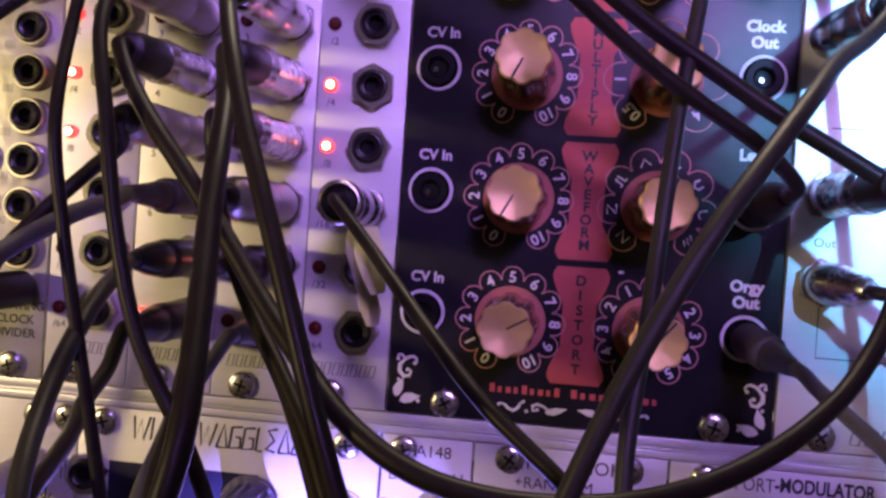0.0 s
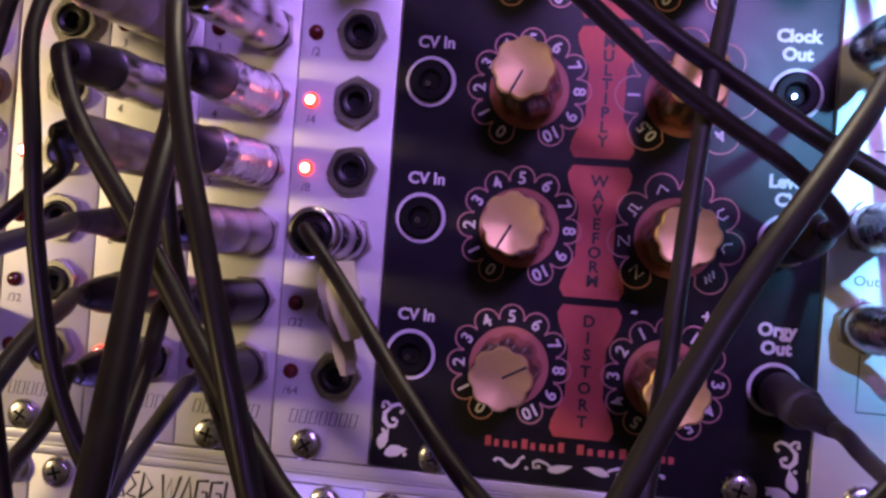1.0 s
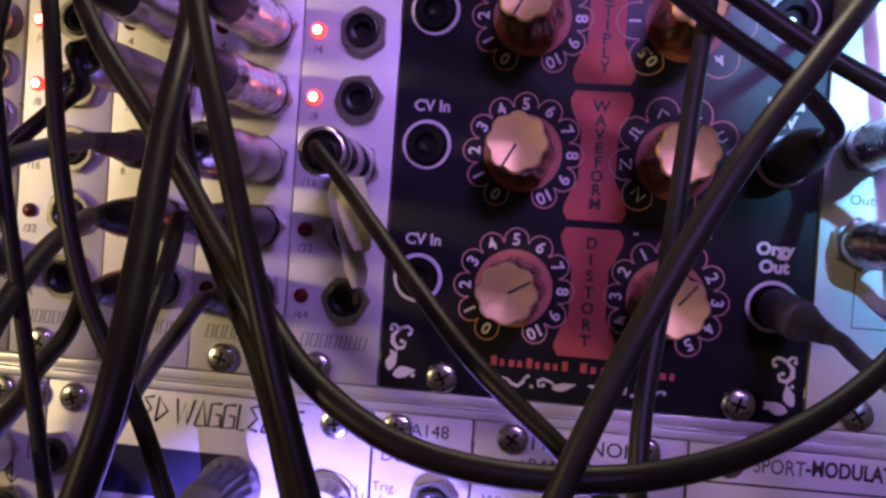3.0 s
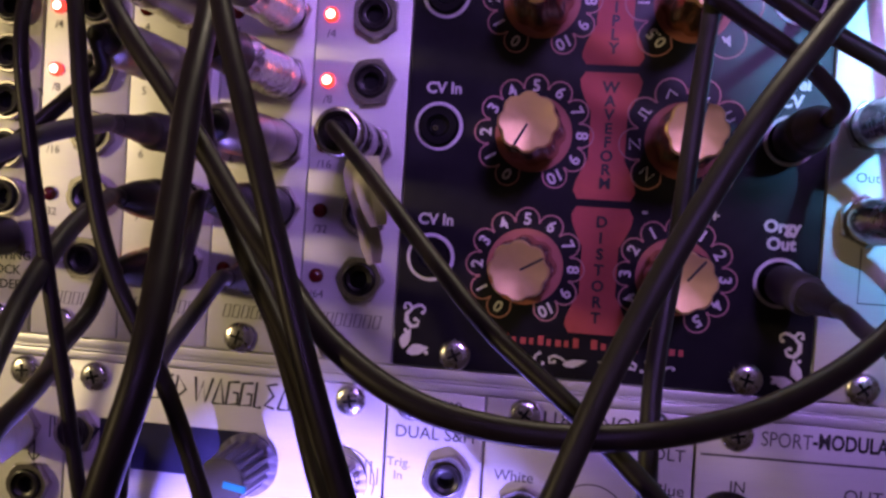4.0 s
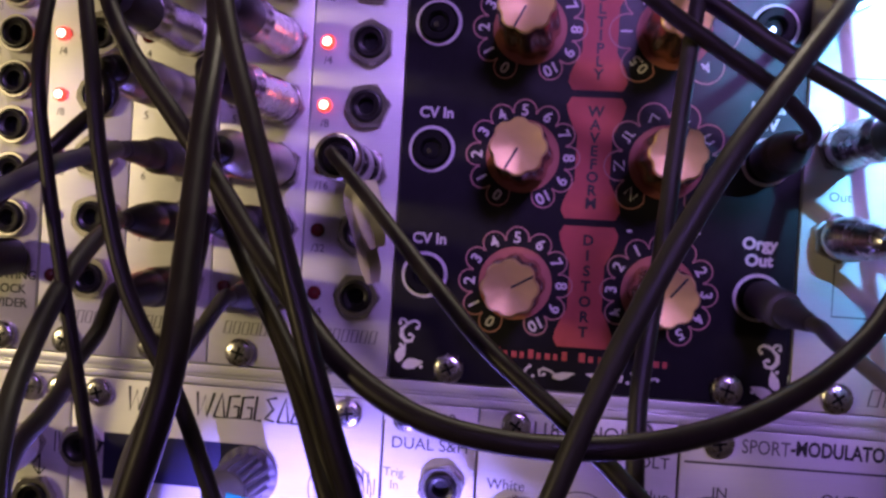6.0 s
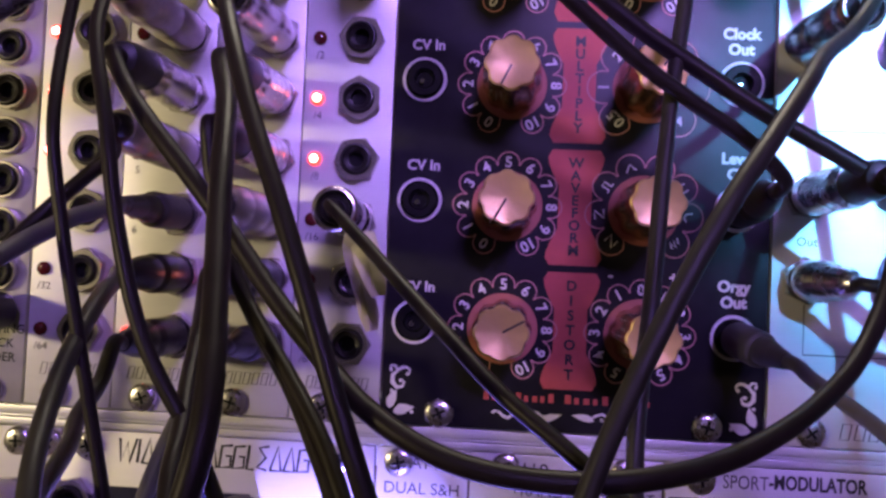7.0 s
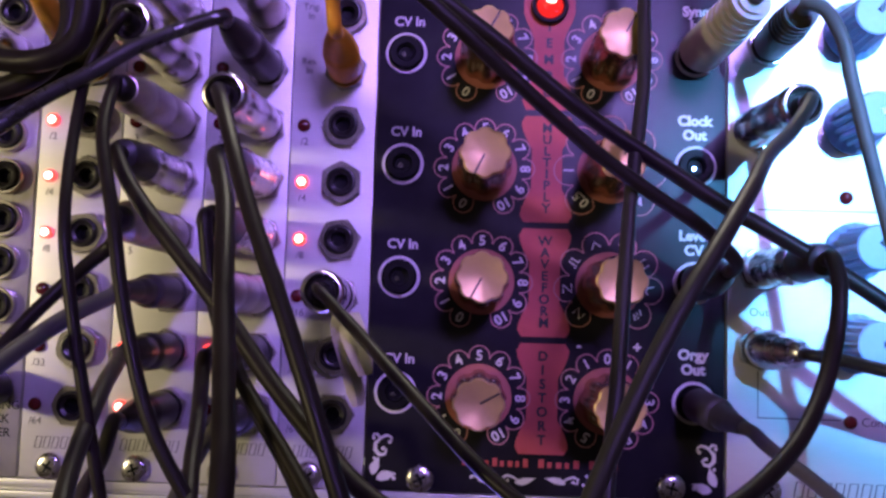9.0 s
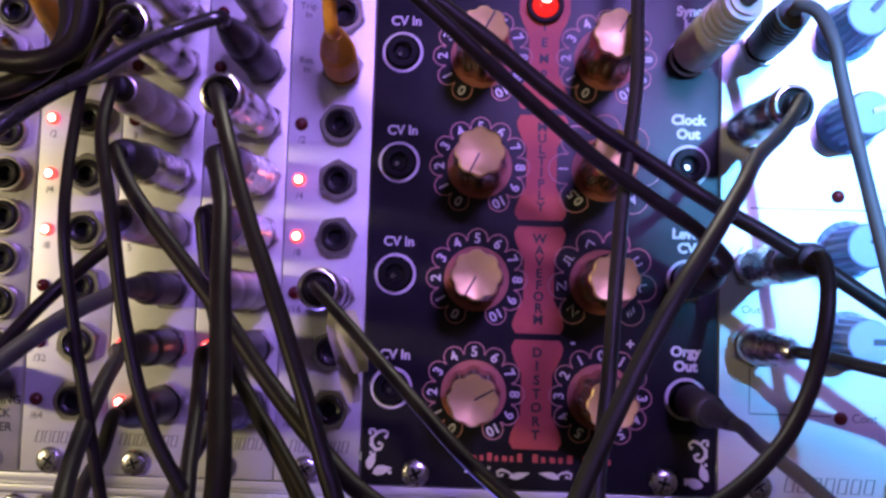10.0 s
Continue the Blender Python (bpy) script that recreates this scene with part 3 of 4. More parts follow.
for k in "wtvnd wvqqlnvvq":
    if k == " ":
        u += 1.3
        continue
    wide, form = TITLE_FORMS[k]
    ink(random_mod, "title_stroke", [(u + wide * a + 0.5 * b, at_v(-11.7) + 5.3 * b) for a, b in form], 0.58, PRINT_BLACK)
    u += wide + 0.52
bm = bmesh.new()
box(bm, 8.0, at_v(-27.6), 0.0, 43.6, at_v(-17.2), 0.06)
part("title_block", bm, PRINT_NAVY, random_mod, "dark navy printed block", False)
fluted_knob(random_mod, 41.9, at_v(-23.9), 5.5, 15.0, KNOB_GREY, 350, POINTER_BLUE_LIT)
fluted_knob(random_mod, 62.4, at_v(-25.2), 4.6, 4.0, KNOB_WHITE, 268, PRINT_BLACK)
ink(random_mod, "printed_line", arc(62.4, at_v(-25.2), 7.0, -20, 200, 20), 0.25, PRINT_BLACK)
ink(random_mod, "printed_line", [(67.4, at_v(-25.4)), (67.4, at_v(-20.6)), (68.6, at_v(-20.6)), (68.6, at_v(-25.4)), (70.0, at_v(-25.4)), (70.0, at_v(-22))], 0.3, PRINT_BLACK)
for u in (6.4, 63.4):
    screw(random_mod, u, at_v(-8.3), u * 3)
hex_jack(random_mod, 3.0, at_v(-20.5), 10)

hold = low_module(-0.3, 20.3, "narrow aluminium sample and hold module")
letter(hold, "A148", 11.6, at_v(-8.2), 2.6, PRINT_BLACK)
letter(hold, "DUAL S&H", 10.2, at_v(-13.8), 2.5, PRINT_BLACK)
letter(hold, "Trig.\nIn", 3.0, at_v(-21.6), 1.9, PRINT_GREY)
hex_jack(hold, 13.3, at_v(-22.4), 15)
hex_jack(hold, 13.3, at_v(-38.0), 35)
screw(hold, 5.0, at_v(-8.1), 15)

noise_mod = low_module(20.2, 41.6, "aluminium noise and random voltage module")
letter(noise_mod, "A118", 12.6, at_v(-8.4), 2.9, PRINT_BLACK)
letter(noise_mod, "NOISE", 28.6, at_v(-8.4), 2.9, PRINT_BLACK)
letter(noise_mod, "+RANDOM", 17.6, at_v(-12.8), 2.4, PRINT_BLACK)
letter(noise_mod, "VOLT", 35.6, at_v(-13.4), 2.4, PRINT_BLACK)
letter(noise_mod, "White", 6.4, at_v(-20.8), 2.2, PRINT_BLACK)
letter(noise_mod, "Blue", 37.2, at_v(-20.4), 2.4, PRINT_BLACK)
hex_jack(noise_mod, 8.2, at_v(-27.6), 25)
ink(noise_mod, "printed_line", arc(22.0, at_v(-28.0), 7.2, 10, 170, 20), 0.28, PRINT_GREY)
letter(noise_mod, "3", 12.6, at_v(-25.4), 1.6, PRINT_GREY)
letter(noise_mod, "4", 15.4, at_v(-21.4), 1.6, PRINT_GREY)
screw(noise_mod, 7.8, at_v(-7.9), 60)
screw(noise_mod, 33.4, at_v(-7.9), 25)

twin = low_module(62.0, 80.0, "wide aluminium modulator module with outlined title")
letter(twin, "SPORT", 17.0, at_v(-8.4), 2.9, PRINT_GREY, squeeze=0.78)
letter(twin, "-MODULATOR", 31.9, at_v(-8.0), 2.9, PRINT_BLACK, bold=0.12, squeeze=0.74)
letter(twin, "IN", 8.4, at_v(-18.4), 2.2, PRINT_BLACK)
letter(twin, "OUT", 31.8, at_v(-18.0), 2.4, PRINT_BLACK)
ink(twin, "printed_line", [(1.0, at_v(-12.4)), (60.0, at_v(-11.6))], 0.4, PRINT_BLACK)
screw(twin, 7.6, at_v(-8.1), 12)
fluted_knob(twin, 6.8, at_v(-25.5), 5.2, 12.0, PLUG_BLACK, 60, PRINT_WHITE)

ear = low_module(-112.3, 40.6, "aluminium module with a printed arrow over its jack")
ink(ear, "pulse_icon", [(37.1, at_v(-22.6)), (37.1, at_v(-18.0)), (38.0, at_v(-18.0)), (38.3, at_v(-22.4)), (39.3, at_v(-22.4)), (39.6, at_v(-20.0)), (40.4, at_v(-20.0))], 0.3, PRINT_BLACK)
ink(ear, "printed_line", [(33.6, at_v(-22.6)), (33.6, at_v(-28.0))], 0.4, PRINT_BLACK)
ink(ear, "printed_line", [(32.2, at_v(-26.4)), (33.6, at_v(-28.2)), (35.0, at_v(-26.4))], 0.4, PRINT_BLACK)
hex_jack(ear, 33.2, at_v(-33.0), 5)
hex_jack(ear, 30.0, at_v(-21.0), 5)
screw(ear, 30.6, at_v(-8.2), 5)
screw(ear, 38.0, at_v(-8.2), 35)


# ---- plugs and cords ----
def spline(pts, m=8):
    P = [Vector(p) for p in pts]
    P = [P[0] * 2 - P[1]] + P + [P[-1] * 2 - P[-2]]
    out = []
    for i in range(1, len(P) - 2):
        a, b, c, d = P[i - 1:i + 3]
        for k in range(m):
            s = k / m
            out.append(0.5 * (2 * b + (c - a) * s + (2 * a - 5 * b + 4 * c - d) * s * s + (3 * b - a - 3 * c + d) * s ** 3))
    out.append(P[-2])
    return out


def tube(bm, pts, r, n=12):
    """A round cord along the points, closed at its ends."""
    side = Vector((0.31, 0.2, 0.93))
    rings = []
    for i, p in enumerate(pts):
        d = (pts[min(i + 1, len(pts) - 1)] - pts[max(i - 1, 0)]).normalized()
        side = (side - d * side.dot(d)).normalized()
        q = d.cross(side)
        rings.append([bm.verts.new(p + (side * math.cos(2 * math.pi * k / n) + q * math.sin(2 * math.pi * k / n)) * r) for k in range(n)])
    for a, b in zip(rings, rings[1:]):
        for k in range(n):
            bm.faces.new((a[k], a[(k + 1) % n], b[(k + 1) % n], b[k]))
    bm.faces.new(rings[0][::-1])
    bm.faces.new(rings[-1])


def sleeve(profile, length, name, mat, lobes=0, depth=0.0, lo=0, hi=99, n=36):
    bm = bmesh.new()
    rings = lathe(bm, [(r, s * length) for r, s in profile], n, lobes, depth, lo, hi)
    cap(bm, rings[0][::-1])
    cap(bm, rings[-1])
    return to_mesh(name, bm, mat)


def plug(parent, kind, base, tip, cord_r):
    """A plug from the jack at base out to tip, both in the parent's frame; its pieces are parts of it."""
    axis = Vector(tip) - Vector(base)
    length = axis.length
    turn = axis.to_track_quat("Z", "Y").to_matrix().to_4x4()
    mats = {"grey": PLUG_GREY, "black": PLUG_BLACK, "pale": PLUG_PALE, "yellow": PLUG_YELLOW, "amber": PLUG_YELLOW, "taped": PLUG_PALE, "ribbed": PLUG_GREY}
    if kind == "chrome":
        body = sleeve([(3.3, 0), (4.35, 0.004), (4.5, 0.03), (4.5, 0.34), (4.25, 0.355), (4.25, 0.38), (4.4, 0.39), (4.3, 0.78), (4.1, 0.80), (4.1, 0.83), (4.45, 0.85), (4.55, 0.93), (4.5, 0.965), (4.3, 0.985), (4.0, 0.997), (3.6, 1.0), (3.2, 0.99), (2.95, 0.97), (2.8, 0.93)], length, "plug", NICKEL)
    elif kind == "satin":
        body = sleeve([(3.3, 0), (4.35, 0.004), (4.5, 0.03), (4.5, 0.36), (4.3, 0.375), (4.3, 0.40), (4.45, 0.41), (4.35, 0.70), (4.1, 0.715), (4.1, 0.74), (4.3, 0.755), (4.2, 0.86), (3.7, 0.93), (3.0, 0.97), (2.6, 0.975)], length, "plug", SATIN)
    elif kind == "half":
        body = sleeve([(3.3, 0), (4.3, 0.004), (4.5, 0.03), (4.5, 0.10), (4.65, 0.11), (4.65, 0.17), (4.4, 0.18), (4.35, 0.50), (4.5, 0.53), (4.5, 0.60), (4.15, 0.63), (4.05, 0.68)], length, "plug", CHROME, 30, 0.035, 4, 5, 90)
    elif kind == "cone":
        body = sleeve([(3.3, 0), (4.2, 0.01), (4.4, 0.05), (4.4, 0.30), (3.9, 0.36), (3.7, 0.60), (3.3, 0.64), (3.2, 0.84), (2.3, 0.95), (cord_r * 1.1, 1.0)], length, "plug", CHROME)
    else:
        m = mats[kind]
        big = {"pale": 5.1, "taped": 4.8, "grey": 3.8}.get(kind, 4.2)
        prof = [(3.0, 0), (big * 0.96, 0.004), (big, 0.03), (big, 0.46), (big * 0.97, 0.5)]
        if kind == "taped":
            prof += [(big * 1.02, 0.52), (big * 1.0, 0.80), (big * 0.84, 0.88), (cord_r * 1.8, 0.95), (cord_r * 1.2, 1.0)]
        elif kind in ("pale", "ribbed"):
            for k in range(6):
                a = 0.5 + k * 0.08
                prof += [(big * 0.76 - 0.12 * k, a + 0.008), (big * 1.02 - 0.14 * k, a + 0.016), (big * 1.02 - 0.14 * k, a + 0.050), (big * 0.76 - 0.13 * k, a + 0.058)]
            prof += [(big * 0.7, 0.99), (cord_r * 1.1, 1.0)]
        elif kind == "grey":
            prof += [(big * 0.9, 0.515), (big * 0.74, 0.53), (big * 0.72, 0.60), (big * 0.76, 0.61), (big * 0.70, 0.70), (big * 0.60, 0.74), (big * 0.60, 0.78), (cord_r * 1.5, 0.80), (cord_r * 1.35, 0.9), (cord_r * 1.12, 1.0)]
        else:
            prof += [(big * 0.86, 0.54), (big * 0.84, 0.58), (big * 0.90, 0.6), (big * 0.80, 0.74), (cord_r * 1.45, 0.95), (cord_r * 1.15, 1.0)]
        body = sleeve(prof, length, "plug", m)
    p = new("plug", body)
    p.parent = parent
    p.matrix_basis = Matrix.Translation(Vector(base) * MM) @ turn
    p["label"] = {"chrome": "satin nickel plug barrel", "satin": "satin grey nickel plug barrel", "half": "knurled chrome plug with black rear", "cone": "chrome cone plug"}.get(kind, "moulded plug")
    if kind == "half":
        put("sleeve", sleeve([(3.6, 0.66), (3.9, 0.67), (3.85, 0.75), (3.75, 0.84), (3.5, 0.93), (3.0, 0.985), (cord_r * 1.1, 1.0)], length, "sleeve", PLUG_BLACK), p, label="black plastic rear sleeve")
    if kind in ("chrome", "satin"):
        put("strain_relief", sleeve([(2.8, 0.90), (2.75, 0.935), (1.9, 0.95), (cord_r * 1.25, 0.99), (cord_r * 1.12, 1.03)] if kind == "chrome" else [(2.6, 0.95), (2.7, 0.985), (2.5, 1.02), (2.0, 1.05), (cord_r * 1.12, 1.06)], length, "strain_relief", PLUG_BLACK), p, label="black strain relief")
    return p


def patch_cord(title, pts, r, mat, plugs):
    """A cord through the points; plugs: kind, jack (u, v) and which end of the cord it is on."""
    o = Vector((plugs[0][1][0], plugs[0][1][1], 2.9)) if plugs else Vector(pts[0])
    cable = thing("patch_cable", o.x, o.y, o.z, title, "patch cable", "patch cables")
    line = [Vector(p) - o for p in pts]
    for kind, (u, v), end in plugs:
        out = (line[end] + o - Vector((u, v, 2.9))).normalized()
        line.insert(1 if end == 0 else len(line) - 1, line[end] + out * 3.5)
    bm = bmesh.new()
    tube(bm, spline(line), r)
    part("cord", bm, mat, cable)
    for kind, (u, v), end in plugs:
        plug(cable, kind, Vector((u, v, 2.9)) - o, line[end], r)
    return cable


# ---- patch cords: u, v, w in millimetres ----
patch_cord("black patch cord with a nickel plug", [(-44.5, 95.8, 42), (-50, 86.5, 45), (-48.5, 71.5, 53.5), (-44.7, 53.5, 63.5), (-41.4, 37.2, 65.2), (-37.4, 20.6, 66.1), (-33.1, 4, 67.2), (-28.6, -12.6, 68.7), (-23.2, -32.5, 69.8), (-17.8, -52.4, 70.4), (-12.4, -72.4, 70.8)], 1.08, CORD, [("chrome", (-47.0, 98.4), 0)])
patch_cord("black patch cord hanging from a nickel plug", [(-45.1, 82.5, 42), (-42.6, 70.5, 55.2), (-37.1, 55.1, 62), (-32.3, 37.8, 66.2), (-26, 20.8, 69.1), (-16.4, 5.3, 70.6), (-8.4, -10.8, 73), (-0.5, -26.9, 75.4), (9, -46.2, 77.1), (18.5, -65.5, 78.2), (27.9, -84.9, 78.8)], 1.22, CORD, [("satin", (-47.0, 84.9), 0)])
patch_cord("black patch cord with a nickel threaded plug", [(-44.9, 57.2, 40), (-47.1, 52.8, 36.6), (-52.1, 48.1, 36.6), (-56.8, 42.7, 38.6), (-60.6, 36.9, 42.3), (-63.5, 31, 46.3), (-67, 23.9, 49.2), (-70.5, 16.8, 50.9), (-73.9, 9.8, 51.9)], 1.44, CORD, [("satin", (-47.0, 57.7), 0)])
patch_cord("grey patch cord with a grey moulded plug", [(-46.2, 43.6, 32), (-43.8, 42.7, 41.2), (-42.5, 41.3, 50.3), (-43.3, 39, 59.2), (-45.5, 35.2, 67.5), (-48, 30.6, 75.4), (-51, 25.1, 81.1), (-54, 19.6, 84.5), (-57, 14, 86.5)], 1.53, CORD_GREY, [("grey", (-47.0, 44.2), 0)])
patch_cord("black patch cord with a black moulded plug in red diode light", [(-47, 30.7, 28), (-43.1, 29.5, 41), (-40, 26.6, 53.8), (-38, 20.6, 65.5), (-36.2, 12.3, 76.1), (-33, 4.2, 86.3), (-29.2, -5.5, 93.6), (-25.3, -15.2, 98.1), (-21.5, -25, 100.7)], 1.53, CORD_WARM_LIT, [("black", (-47.0, 30.7), 0)])
patch_cord("black patch cord with a short black moulded plug", [(-47, 17.1, 28), (-47, 10.4, 36.6), (-46.4, 5.5, 46), (-43.1, 2.7, 55.2), (-40.6, 0.4, 65.1), (-38.3, -1.7, 75.1), (-35.5, -4.2, 82.3), (-32.8, -6.7, 86.6), (-30, -9.3, 89.2)], 1.53, CORD_WARM_LIT, [("black", (-47.0, 17.1), 0)])
patch_cord("glossy black patch cord with a black moulded plug", [(-27.4, 98.5, 34), (-35.3, 95.2, 39.2), (-42.5, 89.9, 43.7), (-48.9, 83.5, 48.2), (-55, 77.4, 53.5), (-60.4, 70.6, 58.5), (-66.9, 62.4, 62.1), (-73.4, 54.3, 64.3), (-79.8, 46.1, 65.6)], 1.53, CORD_GLOSSY, [("black", (-26.5, 98.4), 0)])
patch_cord("black patch cord with a shiny nickel plug", [(-25.7, 82.4, 40), (-21.7, 76.8, 53.6), (-16.5, 67, 64.1), (-10.9, 54.8, 72.1), (-4.5, 41.8, 79.1), (1.6, 28, 84.3), (7.4, 13.4, 87.7), (13.4, -1.7, 89.3), (20.6, -19.8, 90.5), (27.8, -37.9, 91.1), (35, -56.1, 91.6)], 1.44, CORD, [("chrome", (-26.5, 84.9), 0)])
patch_cord("thick black patch cord hanging close in front", [(-25.4, 69.4, 40), (-19.4, 58.7, 57), (-14.9, 44.5, 71.7), (-10.5, 29.1, 84.8), (-7.3, 13.6, 96.3), (-10.3, -3.4, 99.7), (-13.5, -21.9, 97.8), (-16.8, -40.8, 95.4), (-20.8, -63.5, 93.7), (-24.7, -86.2, 92.6), (-28.7, -108.8, 92)], 1.75, CORD, [("half", (-26.5, 71.3), 0)])
patch_cord("black patch cord with a nickel and black plug", [(-26.9, 57.3, 40), (-24.9, 44.5, 44), (-20.2, 33, 47.4), (-13.4, 22.6, 52.2), (-5.9, 13.8, 59.1), (0.5, 4.8, 66.7), (6.5, -4.8, 74.2), (13.7, -16.3, 79.6), (20.9, -27.8, 82.8), (28.1, -39.4, 84.8)], 1.44, CORD, [("half", (-26.5, 57.7), 0)])
patch_cord("black patch cord behind the hanging bundle", [(-25.8, 44, 38), (-21.5, 33.8, 45.1), (-14.4, 24.4, 51.7), (-6.5, 15.7, 58.8), (0.9, 6.8, 66.3), (7.3, -4.1, 73.5), (15, -17.2, 78.7), (22.7, -30.3, 81.8), (30.3, -43.3, 83.7)], 1.35, CORD, [("satin", (-26.5, 44.2), 0)])
patch_cord("black patch cord with a black plug", [(-26.9, 31, 36), (-25.5, 25.7, 45.1), (-23.2, 20.2, 53.9), (-21.2, 14.7, 62.7), (-18.9, 9.1, 71.4), (-17, 3.6, 80.2), (-14.7, -3, 86.5), (-12.4, -9.6, 90.3), (-10.2, -16.2, 92.6)], 1.44, CORD, [("black", (-26.5, 30.7), 0)])
patch_cord("grey patch cord with a grey moulded plug", [(-26.5, 17.1, 26), (-28.7, 11.7, 33.8), (-30, 5.8, 41.5), (-30, 0.2, 49.6), (-29.4, -5.5, 57.6), (-28.7, -12.3, 63.4), (-28, -19.2, 66.8), (-27.2, -26, 68.9)], 1.44, CORD_GREY, [("grey", (-26.5, 17.1), 0)])
tagged_cord = patch_cord("black patch cord with a nickel plug and masking tape tag", [(-6.6, 44.6, 29), (1.3, 37.9, 40.6), (9.4, 31.1, 52), (17.4, 24.4, 63.2), (26.5, 16.6, 72.4), (37.5, 8.7, 78.6), (48.1, 0.1, 85.2), (58.7, -8.6, 91.8), (71.4, -19, 96.6), (84.1, -29.5, 99.4), (96.9, -39.9, 101.1)], 1.22, CORD, [("chrome", (-7.6, 44.2), 0)])
patch_cord("black patch cord falling from a shiny nickel plug", [(89.6, 84.9, 31), (83, 76.5, 43.4), (75, 69.7, 55.5), (68.7, 62.3, 67.5), (61.7, 53.2, 77.1), (54.1, 42.4, 83.8), (47, 29.6, 87.5), (40.6, 15.7, 89.8), (35.2, 1.5, 91.7), (28.7, -15.5, 93.1), (22.2, -32.6, 93.9), (15.8, -49.6, 94.4)], 1.4, CORD_WARM_LIT, [("chrome", (87.6, 85.4), 0)])
patch_cord("black patch cord with a short nickel plug", [(93.4, 34.6, 20), (98.5, 33.8, 26), (106, 31.8, 34), (118, 29.5, 38), (132.4, 26.7, 40.9), (146.8, 24, 42.6), (161.2, 21.2, 43.6)], 1.35, CORD, [("cone", (90.0, 35.2), 0)])
patch_cord("grey patch cord with a grey moulded plug", [(80.4, 19.3, 22), (82.8, 16.8, 28.9), (85.4, 14.1, 35.8), (88, 11.4, 42.6), (90.4, 8.5, 49.4), (93.3, 5, 54.3), (96.2, 1.5, 57.2), (99, -1.9, 59)], 1.44, CORD_GREY, [("grey", (75.4, 22.2), 0)])
patch_cord("grey patch cord with a ribbed grey plug", [(91.4, 106, 26), (94, 104, 31.5), (96.6, 97, 33.5), (98, 88.6, 34), (101.2, 71, 36), (104.3, 54.4, 38), (108, 34.5, 39.4), (111.7, 14.6, 40.3), (115.5, -5.4, 40.8)], 1.44, CORD_GREY, [("ribbed", (92.2, 106.0), 0)])
patch_cord("long black patch cord looping under the black module", [(-44.3, 69.5, 42), (-39, 62.7, 51.1), (-31.6, 55.3, 58.1), (-23.2, 46.9, 63), (-14.8, 38, 67.2), (-6.7, 29.1, 72.1), (1.6, 21.4, 78.2), (10.1, 14.7, 84.5), (20.5, 9.9, 88.4), (32.4, 8.2, 89.4), (44.7, 8.8, 87.8), (55.8, 10.4, 80.5), (65, 13.6, 73.5), (72.2, 17.2, 66.8), (79, 22.2, 60), (85, 29.9, 53.5), (89, 38.5, 48.5), (90.9, 47, 45.5), (91.2, 53, 38)], 1.5, CORD, [("half", (-47.0, 71.3), 0), ("half", (90.0, 53.2), -1)])
patch_cord("black patch cord with a black plug in the level socket", [(-2.1, 111.2, 54.5), (9, 102.1, 53.1), (20.2, 93, 50.7), (29.5, 85.4, 47.4), (39, 78, 44.1), (48.6, 70.9, 40.9), (58.7, 64.6, 38.2), (68.3, 58.9, 35.9), (75.5, 53.1, 32.7), (76, 51, 26)], 1.45, CORD, [("black", (75.6, 49.8), -1)])
patch_cord("thick black patch cord crossing the black module", [(-10.5, 119.4, 44.9), (3, 110.4, 43.8), (16.4, 101.4, 42.1), (27.6, 93.9, 39.7), (38.3, 85.9, 37.2), (49.3, 78.4, 34.8), (60.9, 71.4, 33.2), (72.3, 64.2, 33.1), (83.8, 57.4, 34.6), (95.1, 50.3, 36.2), (106.2, 42.7, 37.5), (119.5, 33.6, 38.4), (132.8, 24.5, 39), (146.2, 15.3, 39.3)], 1.65, CORD, [])
patch_cord("black patch cord hanging over the champagne knobs", [(62.2, 158.5, 13.5), (60.7, 134, 16.4), (59.3, 109.5, 21.4), (58.1, 89.1, 28.3), (55, 69, 35.2), (52.6, 48.8, 41.8), (50.5, 28.5, 48), (48, 8.4, 53.9), (47.9, -12, 60.3), (47.6, -32.4, 66.7), (47.2, -56.9, 71.3), (46.9, -81.4, 74.1), (46.5, -105.8, 75.7)], 1.45, CORD_WARM_LIT, [])
patch_cord("pale grey ribbed plug in the sync socket", [(81, 108.2, 27), (83.5, 113, 33), (85, 122, 37), (85, 136, 38)], 1.8, CORD_GREY, [("pale", (75.4, 103.4), 0)])
patch_cord("amber patch cord with an amber moulded plug", [(-6.8, 100.6, 22), (-6.9, 104.5, 27), (-7.2, 112, 30), (-7.4, 126, 30)], 1.6, PLUG_YELLOW, [("yellow", (-7.6, 98.4), 0)])
patch_cord("amber patch cord at the upper end of the divider", [(-67.0, 104.0, 34), (-69.5, 106.5, 40), (-75, 111, 46), (-84, 120, 50)], 1.6, PLUG_YELLOW, [("amber", (-68.5, 98.4), 0)])
patch_cord("black patch cord with a black plug beside the amber one", [(-67.6, 110.5, 30), (-70, 113, 38), (-78, 117, 44), (-94, 118, 48)], 1.7, CORD, [("black", (-68.5, 111.9), 0)])
patch_cord("thick black patch cord draped over the amber plug", [(-54, 116, 38), (-52.6, 105, 42), (-52.4, 96.4, 43), (-54.5, 90.6, 43), (-60, 87.6, 43), (-67.5, 87.4, 42), (-76, 89.5, 42), (-92, 96, 44)], 2.3, CORD, [])
patch_cord("second thick black patch cord draped over the amber plug", [(-68, 121, 30), (-61, 108, 36), (-57.6, 99, 38), (-58.5, 92, 38.5), (-64, 86, 38), (-73, 82.6, 37.5), (-90, 80, 37)], 2.3, CORD, [])
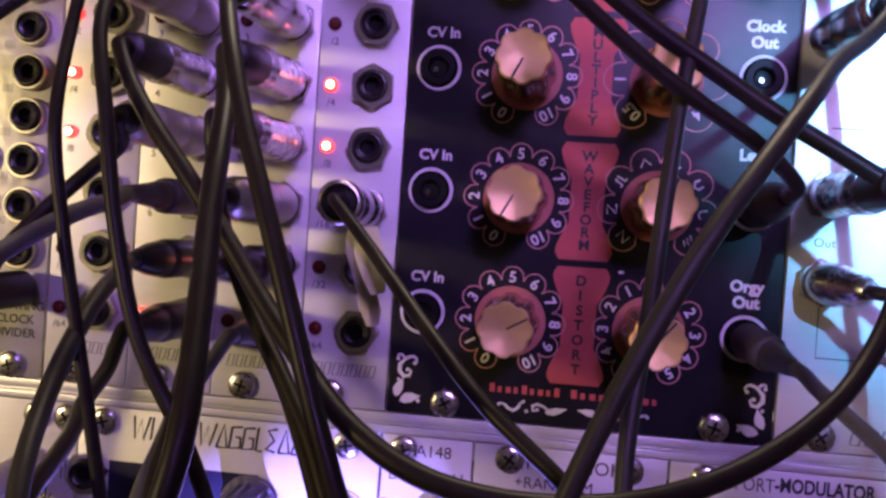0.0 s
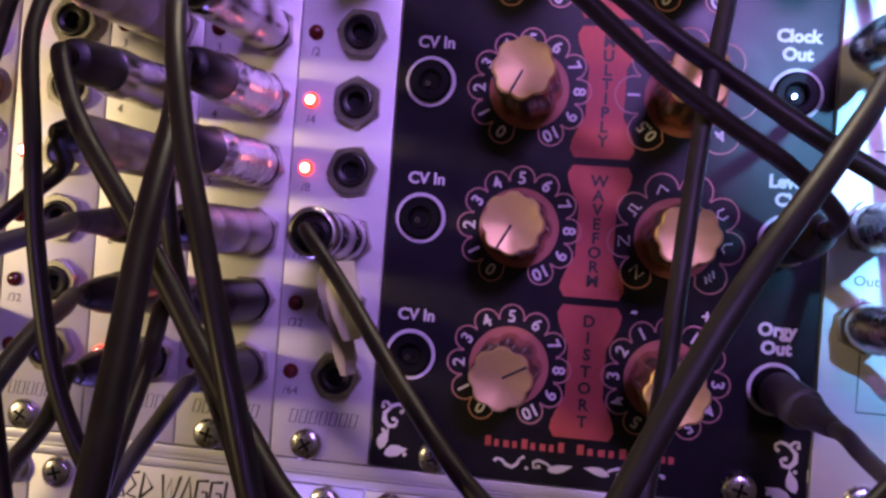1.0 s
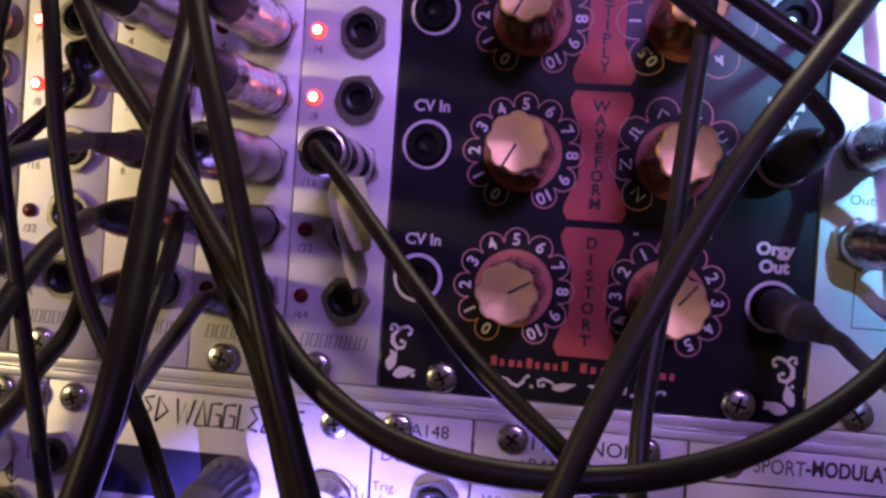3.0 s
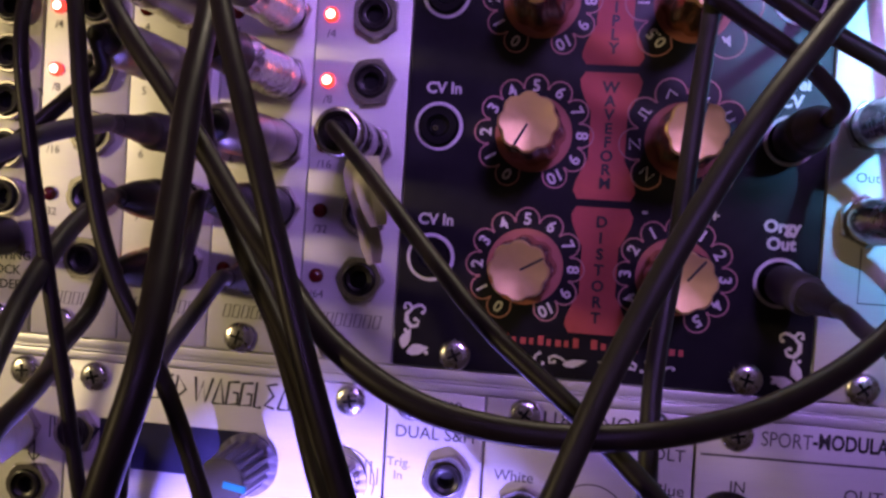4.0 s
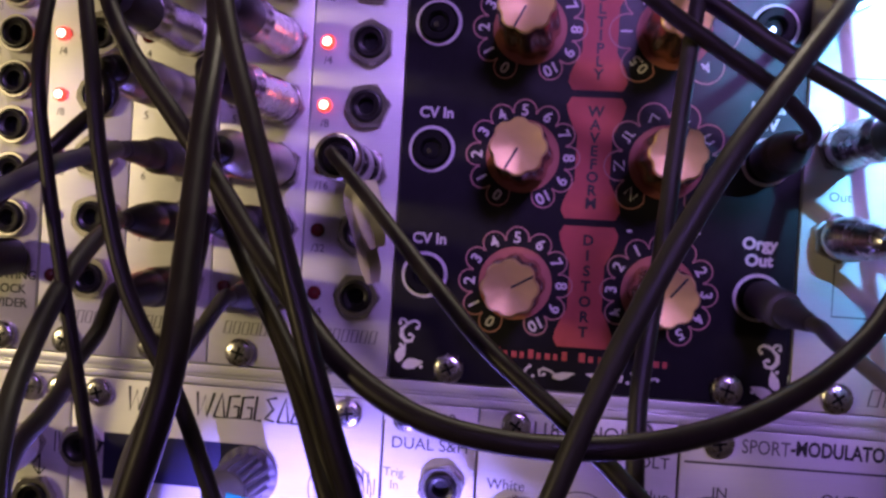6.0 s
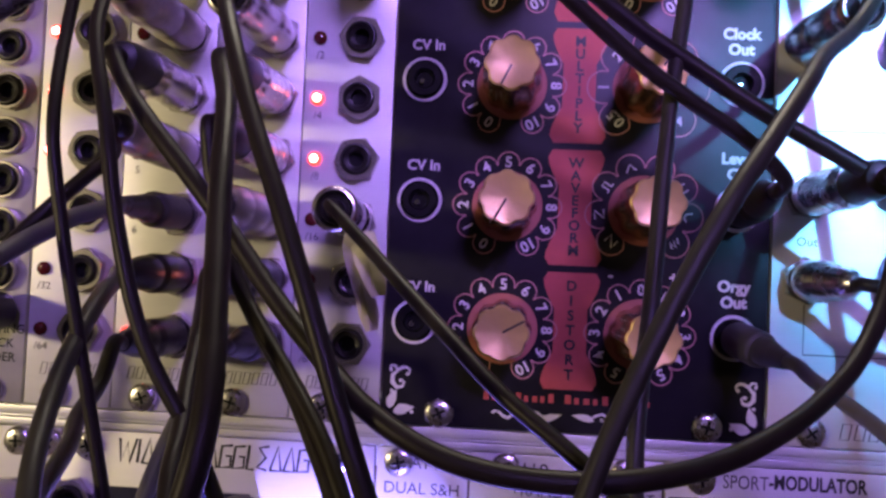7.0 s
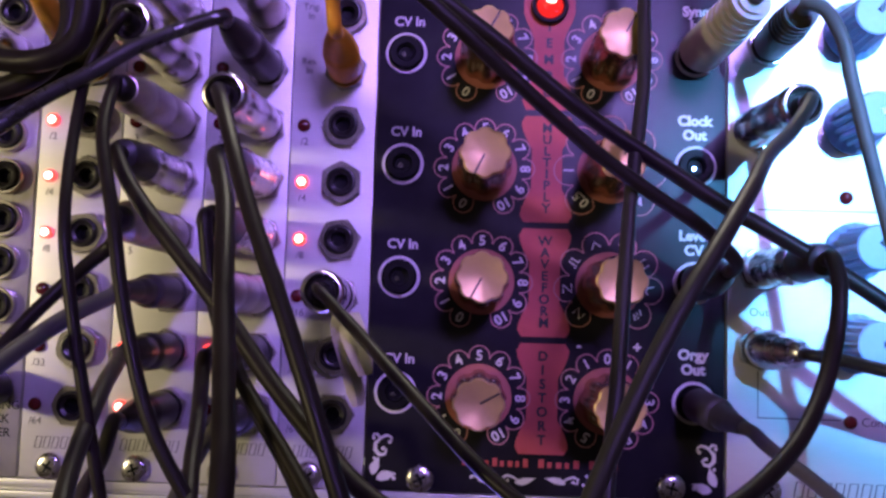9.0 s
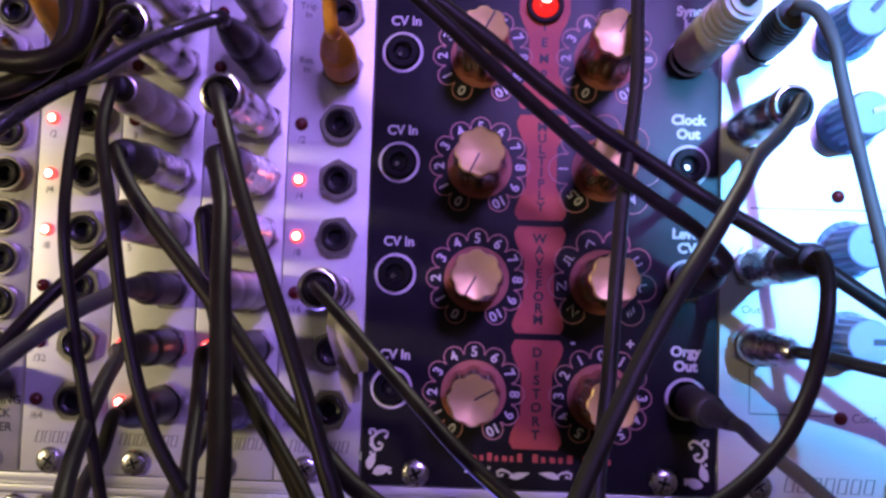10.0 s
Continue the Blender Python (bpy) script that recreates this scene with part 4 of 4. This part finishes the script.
patch_cord("black patch cord with a fat black plug under the small jacks", [(-91.5, 19.6, 26), (-94, 18, 31), (-99, 12, 38), (-108, -2, 42), (-114, -20, 44)], 1.6, CORD, [("black", (-85.6, 21.0), 0)])
patch_cord("black patch cord with a nickel plug at the top", [(-46, 110, 40), (-46, 113, 46), (-47, 120, 50), (-48, 134, 50)], 1.6, CORD, [("half", (-47.0, 111.9), 0)])
patch_cord("black patch cord with a satin nickel plug at the top", [(-26, 110.5, 40), (-26, 113, 46), (-26, 120, 50), (-27, 134, 50)], 1.6, CORD, [("satin", (-26.5, 111.9), 0)])
patch_cord("patch cord with a taped pale plug on the lower row", [(-77.5, -21.0, 24), (-80, -22, 29), (-88, -25, 33), (-104, -31, 34)], 1.7, CORD_GREY, [("taped", (-82.3, -21.0), 0)])
patch_cord("black patch cord with a nickel plug beside the small jacks", [(-88.0, 100.0, 36), (-88.5, 99, 43), (-93, 95, 50), (-104, 88, 52)], 1.6, CORD, [("chrome", (-88.3, 101.0), 0)])
patch_cord("thick black patch cord behind the plugs", [(-84.5, 76.9, 36), (-74.7, 80.4, 34), (-66.9, 84.4, 32), (-60.2, 89.3, 31), (-54.5, 94.8, 31), (-51, 102.3, 32), (-50, 112, 36), (-52, 126, 40)], 2.0, CORD, [])
patch_cord("second thick black patch cord behind the plugs", [(-89, 82.3, 31), (-78.6, 85, 29), (-69.3, 88.1, 27), (-61, 93.0, 26), (-56.2, 99.4, 26), (-54.5, 108.2, 29), (-57, 124, 34)], 2.0, CORD, [])

# folded masking tape on one cord: two tails, one down past the next jack, one along the cord
bm = bmesh.new()


def tail_strip(fold, wide):
    rows = []
    for (a, b, c), h in zip(fold, wide):
        rows.append([bm.verts.new((a - h, b - 0.3, c - 0.4)), bm.verts.new((a, b, c + 0.7)), bm.verts.new((a + h, b + 0.3, c - 0.2)), bm.verts.new((a + h, b + 0.3, c - 0.6)), bm.verts.new((a, b, c + 0.3)), bm.verts.new((a - h, b - 0.3, c - 0.8))])
    for p, q in zip(rows, rows[1:]):
        for k in range(6):
            bm.faces.new((p[k], p[(k + 1) % 6], q[(k + 1) % 6], q[k]))
    bm.faces.new(rows[0][::-1])
    bm.faces.new(rows[-1])


tail_strip([(6.4, -4.0, 29.0), (6.6, -6.4, 31.5), (6.8, -9.0, 32.0), (7.4, -12.6, 31.0), (8.3, -16.2, 30.0), (9.2, -19.6, 29.6), (9.8, -22.2, 30.0)], [2.6, 2.7, 2.4, 1.9, 1.8, 1.9, 1.1])
tail_strip([(6.8, -4.0, 29.0), (8.2, -6.6, 32.6), (9.6, -9.2, 36.0), (11.0, -12.4, 38.0), (12.0, -15.6, 38.4)], [2.4, 2.5, 2.7, 2.2, 1.3])
part("tape_tag", bm, TAPE, tagged_cord, "crumpled translucent masking tape")
